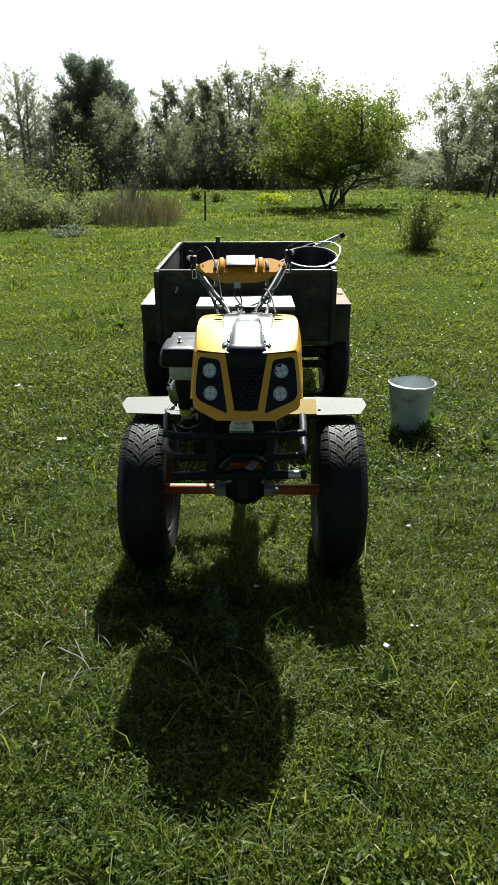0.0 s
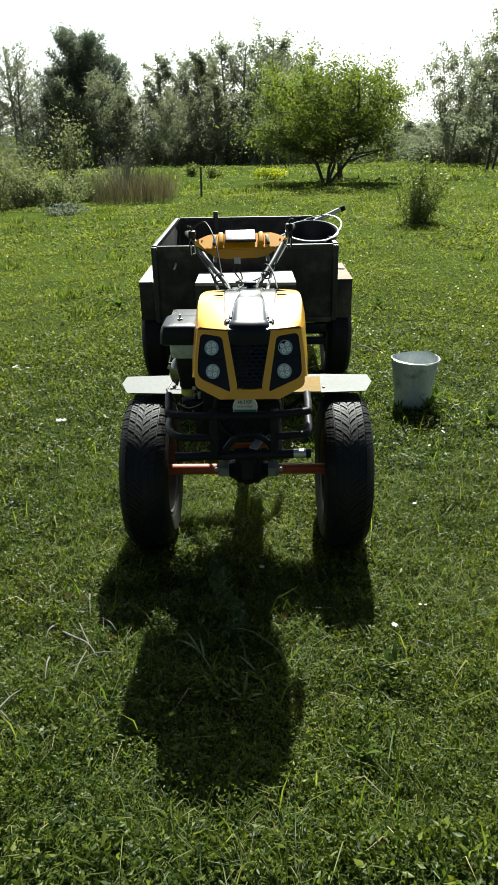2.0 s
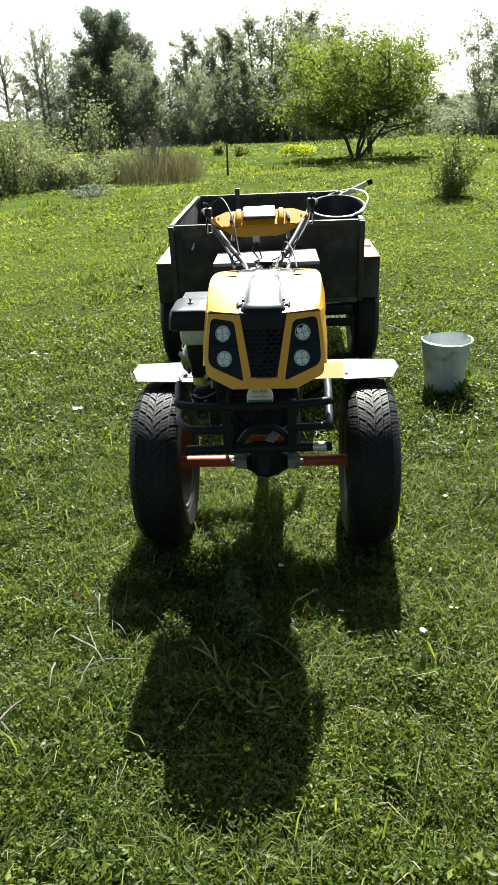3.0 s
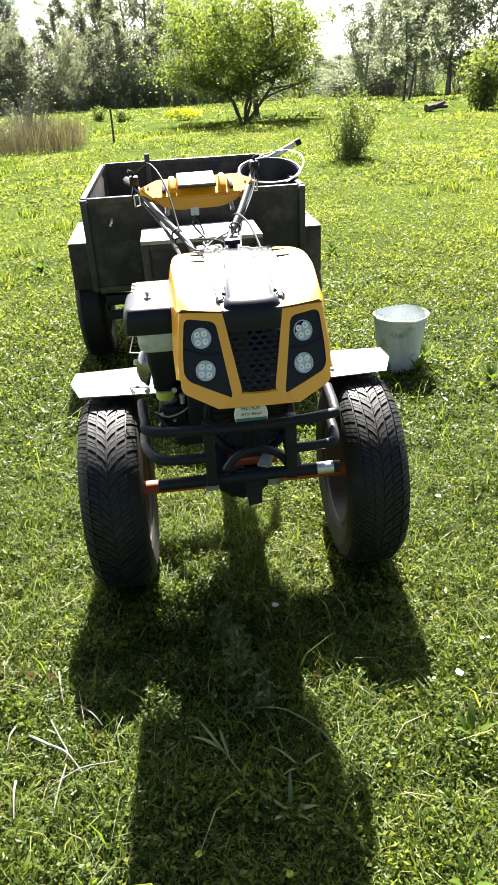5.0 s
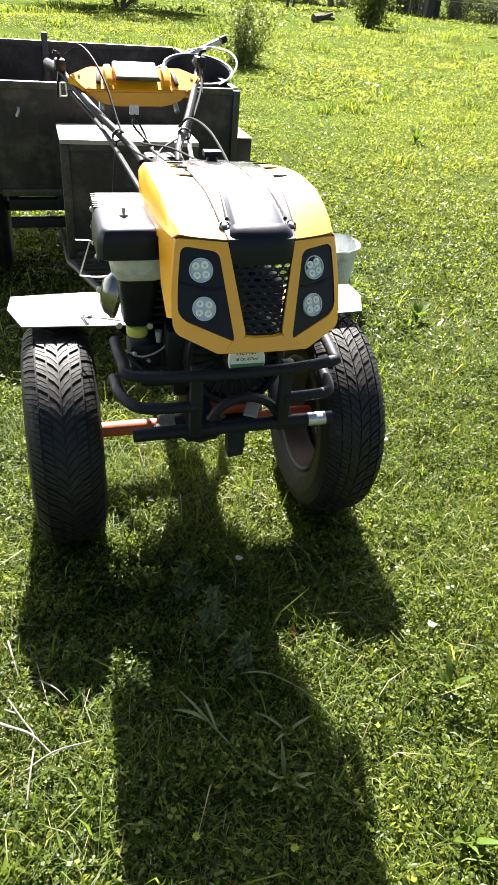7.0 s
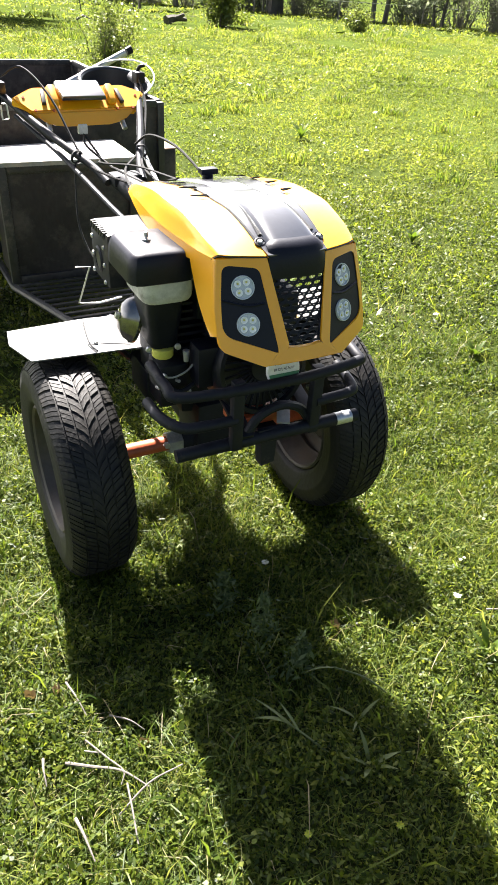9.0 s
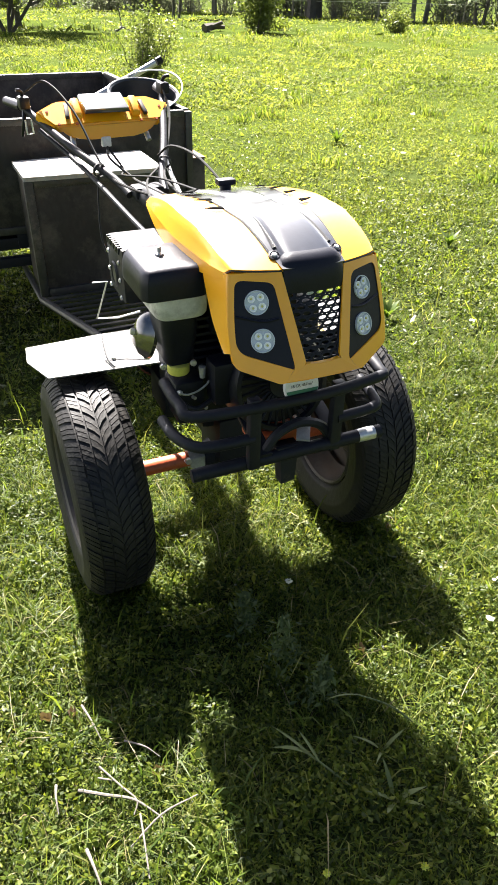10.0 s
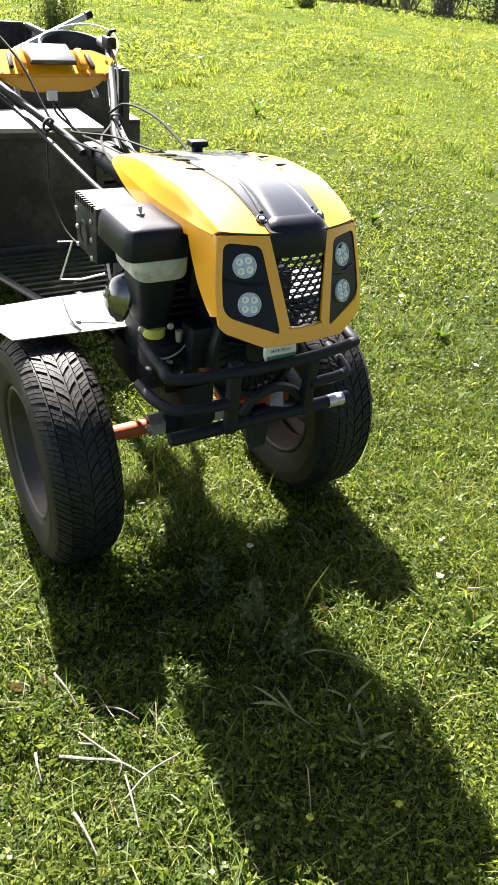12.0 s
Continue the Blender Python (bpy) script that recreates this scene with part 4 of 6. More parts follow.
def build_bumper():
    y = 2.03
    bar = part("bull_bar", tubed([(-0.27, 2.13, 0.702), (-0.262, 2.06, 0.685), (-0.235, 2.02, 0.674), (0, 2.0, 0.678), (0.165, 2.01, 0.686), (0.182, 2.03, 0.692), (0.184, 2.12, 0.706)], 0.0122, 12, 5), BLACK_PAINT, TR, "black tubular bull bar")
    part("middle_bar", tubed([(-0.276, 2.14, 0.606), (-0.268, 2.075, 0.601), (-0.238, 2.03, 0.596), (-0.19, 2.018, 0.596), (-0.118, 2.015, 0.597)], 0.0122, 12, 5), BLACK_PAINT, bar)
    part("middle_bar", tubed([(0.076, 2.013, 0.602), (0.165, 2.015, 0.606), (0.185, 2.035, 0.612), (0.188, 2.11, 0.628)], 0.0122, 12, 5), BLACK_PAINT, bar)
    low = part("lower_bar", tubed([(-0.248, 2.04, 0.518), (0.194, 2.012, 0.541)], 0.0150, 12), BLACK_PAINT, bar)
    for x in (-0.118, 0.076):
        part("upright", boxed((x, 2.017, 0.606), (0.026, 0.022, 0.17), 0.004), BLACK_PAINT, bar)
    # bright sleeve over a short length of the lower bar
    part("bright_mark", tubed([(0.138, 2.0155, 0.5381), (0.178, 2.0130, 0.5402)], 0.0155, 12), STEEL, low, "bright steel mark on the bar")
    # stays back to the engine frame, hitch plate and hook
    for x in (-0.09, 0.085):
        part("stay", boxed((x, 2.11, 0.575), (0.034, 0.20, 0.010), 0.002, Matrix.Rotation(radians(18), 3, 'X')), BLACK_PAINT, bar)
    bm = boxed((-0.015, 2.03, 0.53), (0.085, 0.014, 0.034), 0.005)
    tube(bm, [(-0.085, 2.03, 0.545), (-0.055, 2.03, 0.583), (-0.005, 2.03, 0.600), (0.045, 2.03, 0.583), (0.075, 2.03, 0.545)], 0.011, 8, 4)
    part("hitch_plate", bm, BLACK_PAINT, bar)
    bm = slab(bmesh.new(), [(-0.036, 0.52), (0.008, 0.52), (0.004, 0.43), (-0.03, 0.425)], 0.03, lambda x, z: Vector((x, 2.05, z)))
    part("hitch_tongue", bm, BLACK_PAINT, bar)
    bm = boxed((-0.01, 2.17, 0.505), (0.05, 0.24, 0.035), 0.004)
    part("stay_plate", boxed((0.034, 2.08, 0.566), (0.030, 0.12, 0.006), 0.001, Matrix.Rotation(radians(-28), 3, 'Z') @ Matrix.Rotation(radians(15), 3, 'X')), CAST, TR, "grey sloping stay plate")
    part("orange_strut", boxed((-0.02, 2.11, 0.540), (0.14, 0.07, 0.022), 0.004), ORANGE, TR, "orange painted frame plate")
    part("frame_beam", bm, BLACK_PAINT, TR)


def build_engine():
    bm = boxed((0.0, 2.32, 0.70), (0.22, 0.30, 0.20), 0.02)
    box(bm, (-0.07, 2.30, 0.83), (0.14, 0.22, 0.16), 0.015)
    box(bm, (0.03, 2.38, 0.87), (0.22, 0.30, 0.10), 0.03)
    engine = part("engine_block", bm, BLACK_PLASTIC, TR, "black air-cooled engine")
    for k in range(7):
        part("cooling_fin", boxed((-0.15, 2.31, 0.68 + 0.018 * k), (0.10, 0.2, 0.007), 0.001), BLACK_PLASTIC, engine)
    # added dark sheet that keeps the grille's left holes dark
    part("grille_shade_sheet", boxed((-0.045, 2.075, 0.845), (0.075, 0.004, 0.13), 0.0), GAP_DARK, engine)
    # fan shroud with radial slots, behind the bull bar
    c = Matrix.Translation((-0.012, 2.115, 0.655)) @ Matrix.Rotation(radians(78), 4, 'X')
    shroud = part("fan_shroud", lathed([(0.115, -0.09), (0.115, 0.0), (0.108, 0.014), (0.098, 0.014), (0.094, 0.004)], 40, c), BLACK_PLASTIC, engine, "round black recoil starter housing")
    bm = lathed([(0.0, 0.012), (0.030, 0.012), (0.034, 0.004)], 24, c)
    for k in range(30):
        a = math.tau * k / 30
        p, q = Vector((math.cos(a) * 0.032, math.sin(a) * 0.032, 0.008)), Vector((math.cos(a + 0.12) * 0.098, math.sin(a + 0.12) * 0.098, 0.006))
        part("fan_blade", tubed([c @ p, c @ q], 0.0034, 6), BLACK_PLASTIC, shroud)
    part("fan_hub", bm, BLACK_PLASTIC, shroud)
    part("starter_back", lathed([(0.0, -0.012), (0.096, -0.012)], 24, c), GAP_DARK, shroud)
    # air cleaner beside the hood: cover, milky band, lower body with bolts
    ac = part("air_cleaner", soft_box((-0.226, 2.24), (0.068, 0.087), [(0.93, 0.861), (1.0, 0.864), (1.0, 0.876), (0.99, 0.889), (0.975, 0.900), (0.92, 0.913), (0.87, 0.919), (0.78, 0.923), (0.30, 0.925), (0.0, 0.925)], n=9.0), BLACK_PLASTIC, TR, "black air cleaner with a milky band")
    part("cover_nut", lathed([(0, 0.022), (0.004, 0.02), (0.004, 0.008), (0.009, 0.007), (0.009, 0)], 10, Matrix.Translation((-0.232, 2.24, 0.922))), STEEL, ac)
    part("band", soft_box((-0.208, 2.24), (0.058, 0.074), [(0.0, 0.812), (0.90, 0.812), (0.97, 0.818), (1.0, 0.83), (1.0, 0.856), (0.97, 0.862), (0.0, 0.862)]), BAND, ac, "milky translucent plastic band")
    part("band_lower", soft_box((-0.210, 2.24), (0.042, 0.058), [(0.0, 0.698), (0.70, 0.698), (0.78, 0.705), (0.80, 0.73), (0.92, 0.76), (0.98, 0.78), (0.98, 0.806), (1.05, 0.809), (1.05, 0.815), (0.0, 0.815)]), BLACK_PLASTIC, ac)
    for x, z in ((-0.256, 0.712), (-0.190, 0.708)):
        part("bolt", lathed([(0, 0.006), (0.0065, 0.005), (0.0075, 0)], 10, Matrix.Translation((x, 2.176, z)) @ Matrix.Rotation(radians(90), 4, 'X')), STEEL, ac)
    part("yellow_collar", lathed([(0.0, -0.012), (0.022, -0.012), (0.024, -0.009), (0.024, 0.009), (0.0, 0.011)], 24, Matrix.Translation((-0.214, 2.205, 0.688))), SPEC_YELLOW, ac, "yellow collar under the air cleaner")
    m = Matrix.Translation((-0.254, 2.295, 0.735)) @ Matrix.Rotation(radians(-75), 4, 'Y') @ Matrix.Diagonal((1.1, 0.8, 0.9, 1))
    bowl = part("breather_cover", lathed([(0, 0.034), (0.026, 0.03), (0.044, 0.014), (0.05, 0.0), (0.054, -0.003), (0.054, -0.012)], 28, m), CHROME, TR, "bright chromed cover")
    part("cover_bolt", lathed([(0, 0.044), (0.007, 0.042), (0.008, 0.03)], 8, m), STEEL, bowl)
    # carburettor and linkages below
    bm = boxed((-0.20, 2.21, 0.63), (0.07, 0.08, 0.07), 0.012)
    tube(bm, [(-0.24, 2.18, 0.64), (-0.20, 2.15, 0.61), (-0.15, 2.16, 0.62)], 0.006, 8, 4)
    part("carburettor", bm, BLACK_PAINT, TR, "dark cast carburettor")
    part("fuel_tap", lathed([(0, -0.02), (0.006, -0.018), (0.008, 0.008), (0.0, 0.010)], 14, Matrix.Translation((-0.172, 2.17, 0.69))), CAST, TR)
    # small fittings round the carburettor
    for x, y, z, rr in ((-0.226, 2.165, 0.648, 0.005), (-0.196, 2.160, 0.632, 0.004), (-0.172, 2.158, 0.604, 0.005), (-0.236, 2.18, 0.612, 0.004)):
        part("fitting", lathed([(0, 0.012), (rr * 0.7, 0.011), (rr, 0.007), (rr, -0.008), (0, -0.008)], 10, Matrix.Translation((x, y, z)) @ Matrix.Rotation(radians(70), 4, 'X')), CAST, TR)
    part("throttle_rod", tubed([(-0.245, 2.17, 0.655), (-0.21, 2.155, 0.645), (-0.165, 2.16, 0.66), (-0.13, 2.19, 0.69)], 0.0022, 6, 4), CAST, TR)
    # muffler box with slotted edge and a round outlet
    mf = part("muffler_box", boxed((-0.198, 2.43, 0.838), (0.165, 0.135, 0.125), 0.012), BLACK_PAINT, TR, "black exhaust guard box with slots")
    # slots are dark blocks in place of shaded openings
    for k in range(8):
        part("slot", boxed((-0.2765, 2.382 + 0.0135 * k, 0.893), (0.012, 0.0055, 0.015), 0.0), GAP_DARK, mf)
    m = Matrix.Translation((-0.2815, 2.43, 0.826)) @ Matrix.Rotation(radians(-90), 4, 'Y')
    part("outlet", lathed([(0.020, -0.03), (0.020, 0.003), (0.026, 0.004), (0.030, 0.0)], 24, m), BLACK_PAINT, mf, "dark exhaust outlet ring")
    # dark disc in place of the outlet's shaded depth
    part("outlet_throat", lathed([(0.0, 0.0015), (0.0205, 0.0015)], 20, m), GAP_DARK, mf)
    for dy, dz in ((-0.045, 0.04), (0.045, 0.04), (-0.045, -0.04), (0.045, -0.04), (-0.045, 0), (0.045, 0)):
        part("rivet", lathed([(0, 0.005), (0.005, 0.003), (0.006, 0)], 8, m @ Matrix.Translation((dz, dy, 0))), STEEL, mf)
    # bent wire stay behind the engine
    part("wire_stay", tubed([(-0.322, 2.50, 0.785), (-0.287, 2.50, 0.783), (-0.318, 2.51, 0.69), (-0.27, 2.50, 0.688), (-0.215, 2.49, 0.70)], 0.0022, 6), WIRE, TR, "bent pale wire stay")
    bm = boxed((0.0, 2.60, 0.60), (0.24, 0.22, 0.20), 0.03)
    case = boxed((-0.142, 2.335, 0.575), (0.12, 0.15, 0.15), 0.012)
    box(case, (-0.17, 2.40, 0.52), (0.08, 0.13, 0.09), 0.012)
    part("crankcase_side", case, BLACK_PAINT, TR, "dark crankcase and linkage under the air cleaner")
    part("transmission", boxed((0.0, 2.66, 0.345), (0.115, 0.50, 0.13), 0.025), BLACK_PAINT, TR, "black cast transmission housing")
    part("clutch_housing", bm, BLACK_PAINT, TR, "black clutch housing behind the engine")
    part("lower_shield", boxed((-0.10, 2.16, 0.665), (0.12, 0.06, 0.10), 0.012), BLACK_PLASTIC, engine)


def build_handlebars():
    # central column behind the hood
    col = part("handlebar_column", tubed([(-0.0, 2.58, 0.83), (-0.005, 2.80, 0.845), (-0.01, 2.98, 0.85)], 0.040, 16, 4, r_end=0.032), BLACK_PAINT, TR, "black steering column and handlebars")
    bm = boxed((-0.005, 2.96, 0.86), (0.09, 0.06, 0.035), 0.010)
    part("clamp_block", bm, BLACK_PAINT, col)
    for sx, grip in ((-1, Vector((-0.235, 3.46, 1.02))), (1, Vector((0.235, 3.46, 1.045)))):
        foot = Vector((sx * 0.055, 2.97, 0.85))
        tube_pts = [foot, foot + Vector((sx * 0.02, 0.08, 0.03)), foot.lerp(grip, 0.5), foot.lerp(grip, 0.92), grip, grip + Vector((sx * 0.012, 0.10, 0.005))]
        bar = part("handlebar", tubed(tube_pts, 0.0115, 12, 5), BLACK_PAINT, TR, "black handlebar with a brake lever")
        low = [Vector((sx * 0.08, 2.72, 0.80)), Vector((sx * 0.085, 2.85, 0.81)), foot.lerp(grip, 0.45) + Vector((0, 0, -0.035)), foot.lerp(grip, 0.85) + Vector((0, 0, -0.03))]
        part("brace_rod", tubed(low, 0.0075, 8, 5), CAST if sx > 0 else BLACK_PAINT, bar)
        part("grip", tubed([grip + Vector((sx * 0.004, 0.02, 0.002)), grip + Vector((sx * 0.03, 0.13, 0.004))], 0.0145, 14), BLACK_PLASTIC, bar, "black rubber grip")
        bm = boxed(grip + Vector((0, -0.01, 0.018)), (0.034, 0.05, 0.036), 0.008)
        tube(bm, [grip + Vector((0, -0.01, 0.0)), grip + Vector((sx * 0.01, -0.02, -0.04)), grip + Vector((sx * 0.012, 0.02, -0.085))], 0.008, 8, 4, r_end=0.005)
        tube(bm, [grip + Vector((0, 0.0, 0.03)), grip + Vector((sx * 0.004, -0.015, 0.05)), grip + Vector((sx * 0.02, -0.02, 0.055))], 0.006, 8, 3)
        part("lever", bm, BLACK_PLASTIC, bar, "black lever and switch block")
        part("lever_wire", tubed([grip + Vector((sx * -0.012, -0.03, -0.03)), grip + Vector((sx * -0.014, -0.035, -0.07)), grip + Vector((sx * 0.006, -0.035, -0.072)), grip + Vector((sx * 0.006, -0.03, -0.03))], 0.0028, 6), WIRE, bar)
        ring = foot.lerp(grip, 0.27)
        part("strap", lathed([(0.019, -0.007), (0.022, 0), (0.019, 0.007)], 14, Matrix.Translation(ring) @ (grip - foot).to_track_quat('Z', 'Y').to_matrix().to_4x4()), CABLE, bar)
    # dashboard

    def dash_face(x, z):
        up = max(0.0, z - 0.990)
        return Vector((x, 3.300 + 1.35 * up + 0.15 * min(0.0, z - 0.990) + 0.35 * x * x, z))
    upper = [(-0.222, 1.022), (-0.15, 1.048), (0.15, 1.052), (0.222, 1.03), (0.175, 0.991), (-0.175, 0.987)]
    lower = [(-0.175, 0.987), (0.175, 0.991), (0.13, 0.958), (0.105, 0.952), (0.07, 0.946), (-0.07, 0.943), (-0.105, 0.948), (-0.13, 0.953)]
    bm = slab(bmesh.new(), upper, 0.035, dash_face, Vector((0, 0.6, -0.75)))
    slab(bm, lower, 0.05, dash_face, Vector((0, 1.0, 0.0)))
    bmesh.ops.bevel(bm, geom=[e for e in bm.edges], offset=0.006, segments=2, affect='EDGES')
    dash = part("dashboard", bm, YELLOW, TR, "yellow dashboard with a dark display")
    bm = boxed((0, 0, 0), (0.148, 0.098, 0.014), 0.004, taper=(0.94, 0.94))
    bm.transform(Matrix.Translation((-0.003, 3.352, 1.040)) @ Matrix.Rotation(radians(21), 4, 'X'))
    part("display", bm, BLACK_GLOSS, dash, "black glossy display housing")
    for sx in (-1, 1):
        bm = boxed((0, 0, 0), (0.014, 0.055, 0.012), 0.004)
        bm.transform(Matrix.Translation((sx * 0.125, 3.347, 1.022)) @ Matrix.Rotation(radians(37), 4, 'X') @ Matrix.Rotation(radians(sx * 8), 4, 'Z'))
        part("slot", bm, GAP_DARK, dash)
        for dx, z in ((0.185, 1.022), (0.105, 0.992), (0.16, 0.992)):
            p = dash_face(sx * dx, z)
            part("screw_hole", lathed([(0, 0.001), (0.004, 0.001), (0.005, -0.002)], 10, Matrix.Translation(p) @ Matrix.Rotation(radians(42), 4, 'X')), ORANGE, dash)
        bm = boxed((0, 0, 0), (0.030, 0.075, 0.020), 0.006, taper=(0.7, 0.85))
        bm.transform(Matrix.Translation((sx * 0.094, 3.345, 1.030)) @ Matrix.Rotation(radians(38), 4, 'X'))
        part("bezel", bm, YELLOW, dash)
        part("dash_stay", tubed([(sx * 0.12, 3.33, 0.965), (sx * 0.125, 3.30, 0.93)], 0.009, 8), STEEL, dash)
    part("wiring_plug", boxed((-0.02, 3.30, 0.935), (0.03, 0.02, 0.03), 0.004), LABEL_WHITE, dash, "pale wiring plug")
    # cables from levers and dashboard to the engine
    ends = [((-0.228, 3.44, 1.07), (-0.17, 3.40, 1.10), (-0.12, 3.27, 1.03), (-0.09, 3.10, 0.90), (-0.06, 2.95, 0.875), (0.02, 2.75, 0.88), (0.05, 2.62, 0.93)),
            ((0.228, 3.44, 1.07), (0.215, 3.34, 1.0), (0.13, 3.15, 0.91), (0.06, 2.98, 0.885), (0.04, 2.75, 0.885), (0.05, 2.62, 0.93)),
            ((0.222, 3.44, 1.0), (0.19, 3.32, 0.95), (0.10, 3.12, 0.90), (0.0, 2.97, 0.885), (-0.05, 2.78, 0.875), (-0.07, 2.63, 0.92)),
            ((-0.02, 3.29, 0.92), (-0.035, 3.22, 0.90), (0.005, 3.12, 0.86), (-0.02, 3.0, 0.88), (0.0, 2.8, 0.885), (0.02, 2.64, 0.935)),
            ((-0.02, 3.29, 0.92), (0.0, 3.2, 0.87), (-0.03, 3.1, 0.875), (0.03, 2.95, 0.895), (0.08, 2.75, 0.90), (0.09, 2.64, 0.925)),
            ((0.09, 3.12, 0.92), (0.10, 3.02, 0.965), (0.12, 2.86, 0.96), (0.13, 2.68, 0.91), (0.12, 2.60, 0.90)),
            ((-0.11, 3.10, 0.88), (-0.125, 3.07, 0.80), (-0.135, 3.02, 0.70), (-0.11, 2.92, 0.62), (-0.04, 2.75, 0.60))]
    for k, pts in enumerate(ends):
        part("cable", tubed(pts, 0.0036 if k < 6 else 0.003, 6, 6), CABLE, TR)
    spring = [Vector((0.088 + 0.006 * math.cos(a), 2.60 - 0.004 * a / 3, 0.925 + 0.006 * math.sin(a) + 0.0004 * a)) for a in np.linspace(0, math.tau * 8, 80)]
    part("spring", tubed(spring, 0.0013, 5), STEEL, TR)


def built(make, m):
    """Builds a group of the tractor's parts and sets it at m on the frame."""
    before = set(TR.children)
    make()
    for ob in TR.children:
        if ob not in before:
            ob.matrix_local = m


build_hood()
build_fascia()
built(build_running_gear, pose(-0.018, 0.008, 0))
build_bumper()
build_engine()
built(build_handlebars, pose(-0.0115, -0.0003, 0, 0, 0, 2.6))      # the column stands swung a little to the side

# ---- trailer ----
TL = thing("trailer", (-0.03, 4.65, 0.0), "dark weathered steel box trailer with two wheels", "trailer")


def build_trailer():
    x0, x1, y0, y1, z0, z1 = -0.565, 0.503, 4.03, 5.46, 0.46, 0.890
    cx, cy, cz = (x0 + x1) / 2, (y0 + y1) / 2, (z0 + z1) / 2
    w, l, h = x1 - x0, y1 - y0, z1 - z0
    t = 0.004
    part("load_floor", boxed((cx, cy, z0 + 0.01), (w - 0.01, l - 0.01, 0.012), 0.002), TRAILER_STEEL, TL)
    front = part("front_panel", boxed((cx, y0 + 0.012, cz), (w - 0.05, t, h - 0.02), 0.001), TRAILER_STEEL, TL, "scratched dark steel front panel")
    part("rear_panel", boxed((cx, y1 - 0.012, cz), (w - 0.05, t, h - 0.02), 0.001), TRAILER_STEEL, TL)
    part("side_panel", boxed((x0 + 0.012, cy, cz), (t, l - 0.05, h - 0.02), 0.001), TRAILER_STEEL, TL)
    part("side_panel", boxed((x1 - 0.012, cy, cz), (t, l - 0.05, h - 0.02), 0.001), TRAILER_STEEL, TL)
    for x in (x0 + 0.0125, x1 - 0.0125):
        for y in (y0 + 0.0125, y1 - 0.0125):
            part("corner_post", boxed((x, y, cz), (0.030, 0.030, h), 0.003), TRAILER_FRAME, TL)
        part("top_rail", boxed((x, cy, z1 - 0.006), (0.026, l - 0.062, 0.026), 0.003), TRAILER_FRAME, TL, "worn top rail")
        part("bottom_rail", boxed((x, cy, z0), (0.028, l - 0.062, 0.03), 0.003), TRAILER_FRAME, TL)
    for y in (y0 + 0.0125, y1 - 0.0125):
        part("top_rail", boxed((cx, y, z1 - 0.006), (w - 0.062, 0.026, 0.026), 0.003), TRAILER_FRAME, TL, "worn top rail")
        part("bottom_rail", boxed((cx, y, z0), (w - 0.062, 0.028, 0.03), 0.003), TRAILER_FRAME, TL)
    part("rear_stake", boxed((-0.262, y1 - 0.03, cz + 0.05), (0.034, 0.02, h), 0.003), TRAILER_FRAME, TL)
    part("latch_hook", tubed([(-0.43, y0 - 0.004, 0.80), (-0.43, y0 - 0.02, 0.79), (-0.44, y0 - 0.022, 0.77)], 0.006, 8, 4), STEEL, front)
    # wheel boxes and wheels
    for sx, xi in ((-1, x0), (1, x1)):
        xo = xi + sx * 0.108
        xm = (xi + xo) / 2
        arch = part("wheel_box", boxed((xm, 4.43, 0.552), (0.108, 0.55, 0.228), 0.004), TRAILER_STEEL, TL, "dark sheet steel wheel box")
        part("box_lid", boxed((xm, 4.43, 0.670), (0.112, 0.556, 0.006), 0.002), LID if sx < 0 else RUST, arch, "pale worn top plate" if sx < 0 else "rusty top plate strewn with dirt")
        build_wheel(TL, xi + sx * 0.045, 4.43, 0.285, 0.078, 0.165, sx)
        part("axle_stub", tubed([(cx, 4.43, 0.285), (xi + sx * 0.03, 4.43, 0.285)], 0.022, 12), BLACK_PAINT, TL)
        part("spring_leaf", boxed((xi - sx * 0.07, 4.43, 0.36), (0.05, 0.5, 0.03), 0.006), BLACK_PAINT, TL)
    # chassis and drawbar
    for sx in (-1, 1):
        part("chassis_beam", boxed((cx + sx * 0.25, cy, 0.415), (0.05, l, 0.06), 0.004), BLACK_PAINT, TL)
        part("rack_side", tubed([(cx + sx * 0.262, 4.05, 0.295), (cx + sx * 0.258, 3.66, 0.288), (cx + sx * 0.118, 3.22, 0.285)], 0.015, 8), TRAILER_FRAME, TL, "footrest frame tube")
    part("cross_beam", boxed((cx, 4.06, 0.405), (w * 0.9, 0.05, 0.05), 0.004), BLACK_PAINT, TL)
    part("cross_beam", boxed((cx, 4.02, 0.335), (w * 0.9, 0.04, 0.04), 0.004), BLACK_PAINT, TL)
    part("rack_front", boxed((cx, 3.22, 0.29), (0.25, 0.03, 0.03), 0.003), TRAILER_FRAME, TL)
    for k in range(9):
        y = 3.27 + 0.046 * k
        half = 0.118 + (0.258 - 0.118) * (y - 3.22) / 0.44
        part("foot_slat", boxed((cx, y, 0.298), (2 * half - 0.012, 0.016, 0.012), 0.003), TRAILER_FRAME, TL)
    part("drawbar", tubed([(cx, 3.24, 0.285), (-0.015, 2.95, 0.33), (0.0, 2.62, 0.42)], 0.026, 10, 4), BLACK_PAINT, TL)
    # seat box in front of the load bed
    bx0, bx1, by0, by1, bz0, bz1 = -0.288, 0.236, 3.66, 3.93, 0.30, 0.745
    mx, my, mz = (bx0 + bx1) / 2, (by0 + by1) / 2, (bz0 + bz1) / 2
    seat = part("seat_box", boxed((mx, my, mz), (bx1 - bx0 - 0.02, by1 - by0 - 0.02, bz1 - bz0), 0.004), TRAILER_STEEL, TL, "dark steel box that serves as driver's seat")
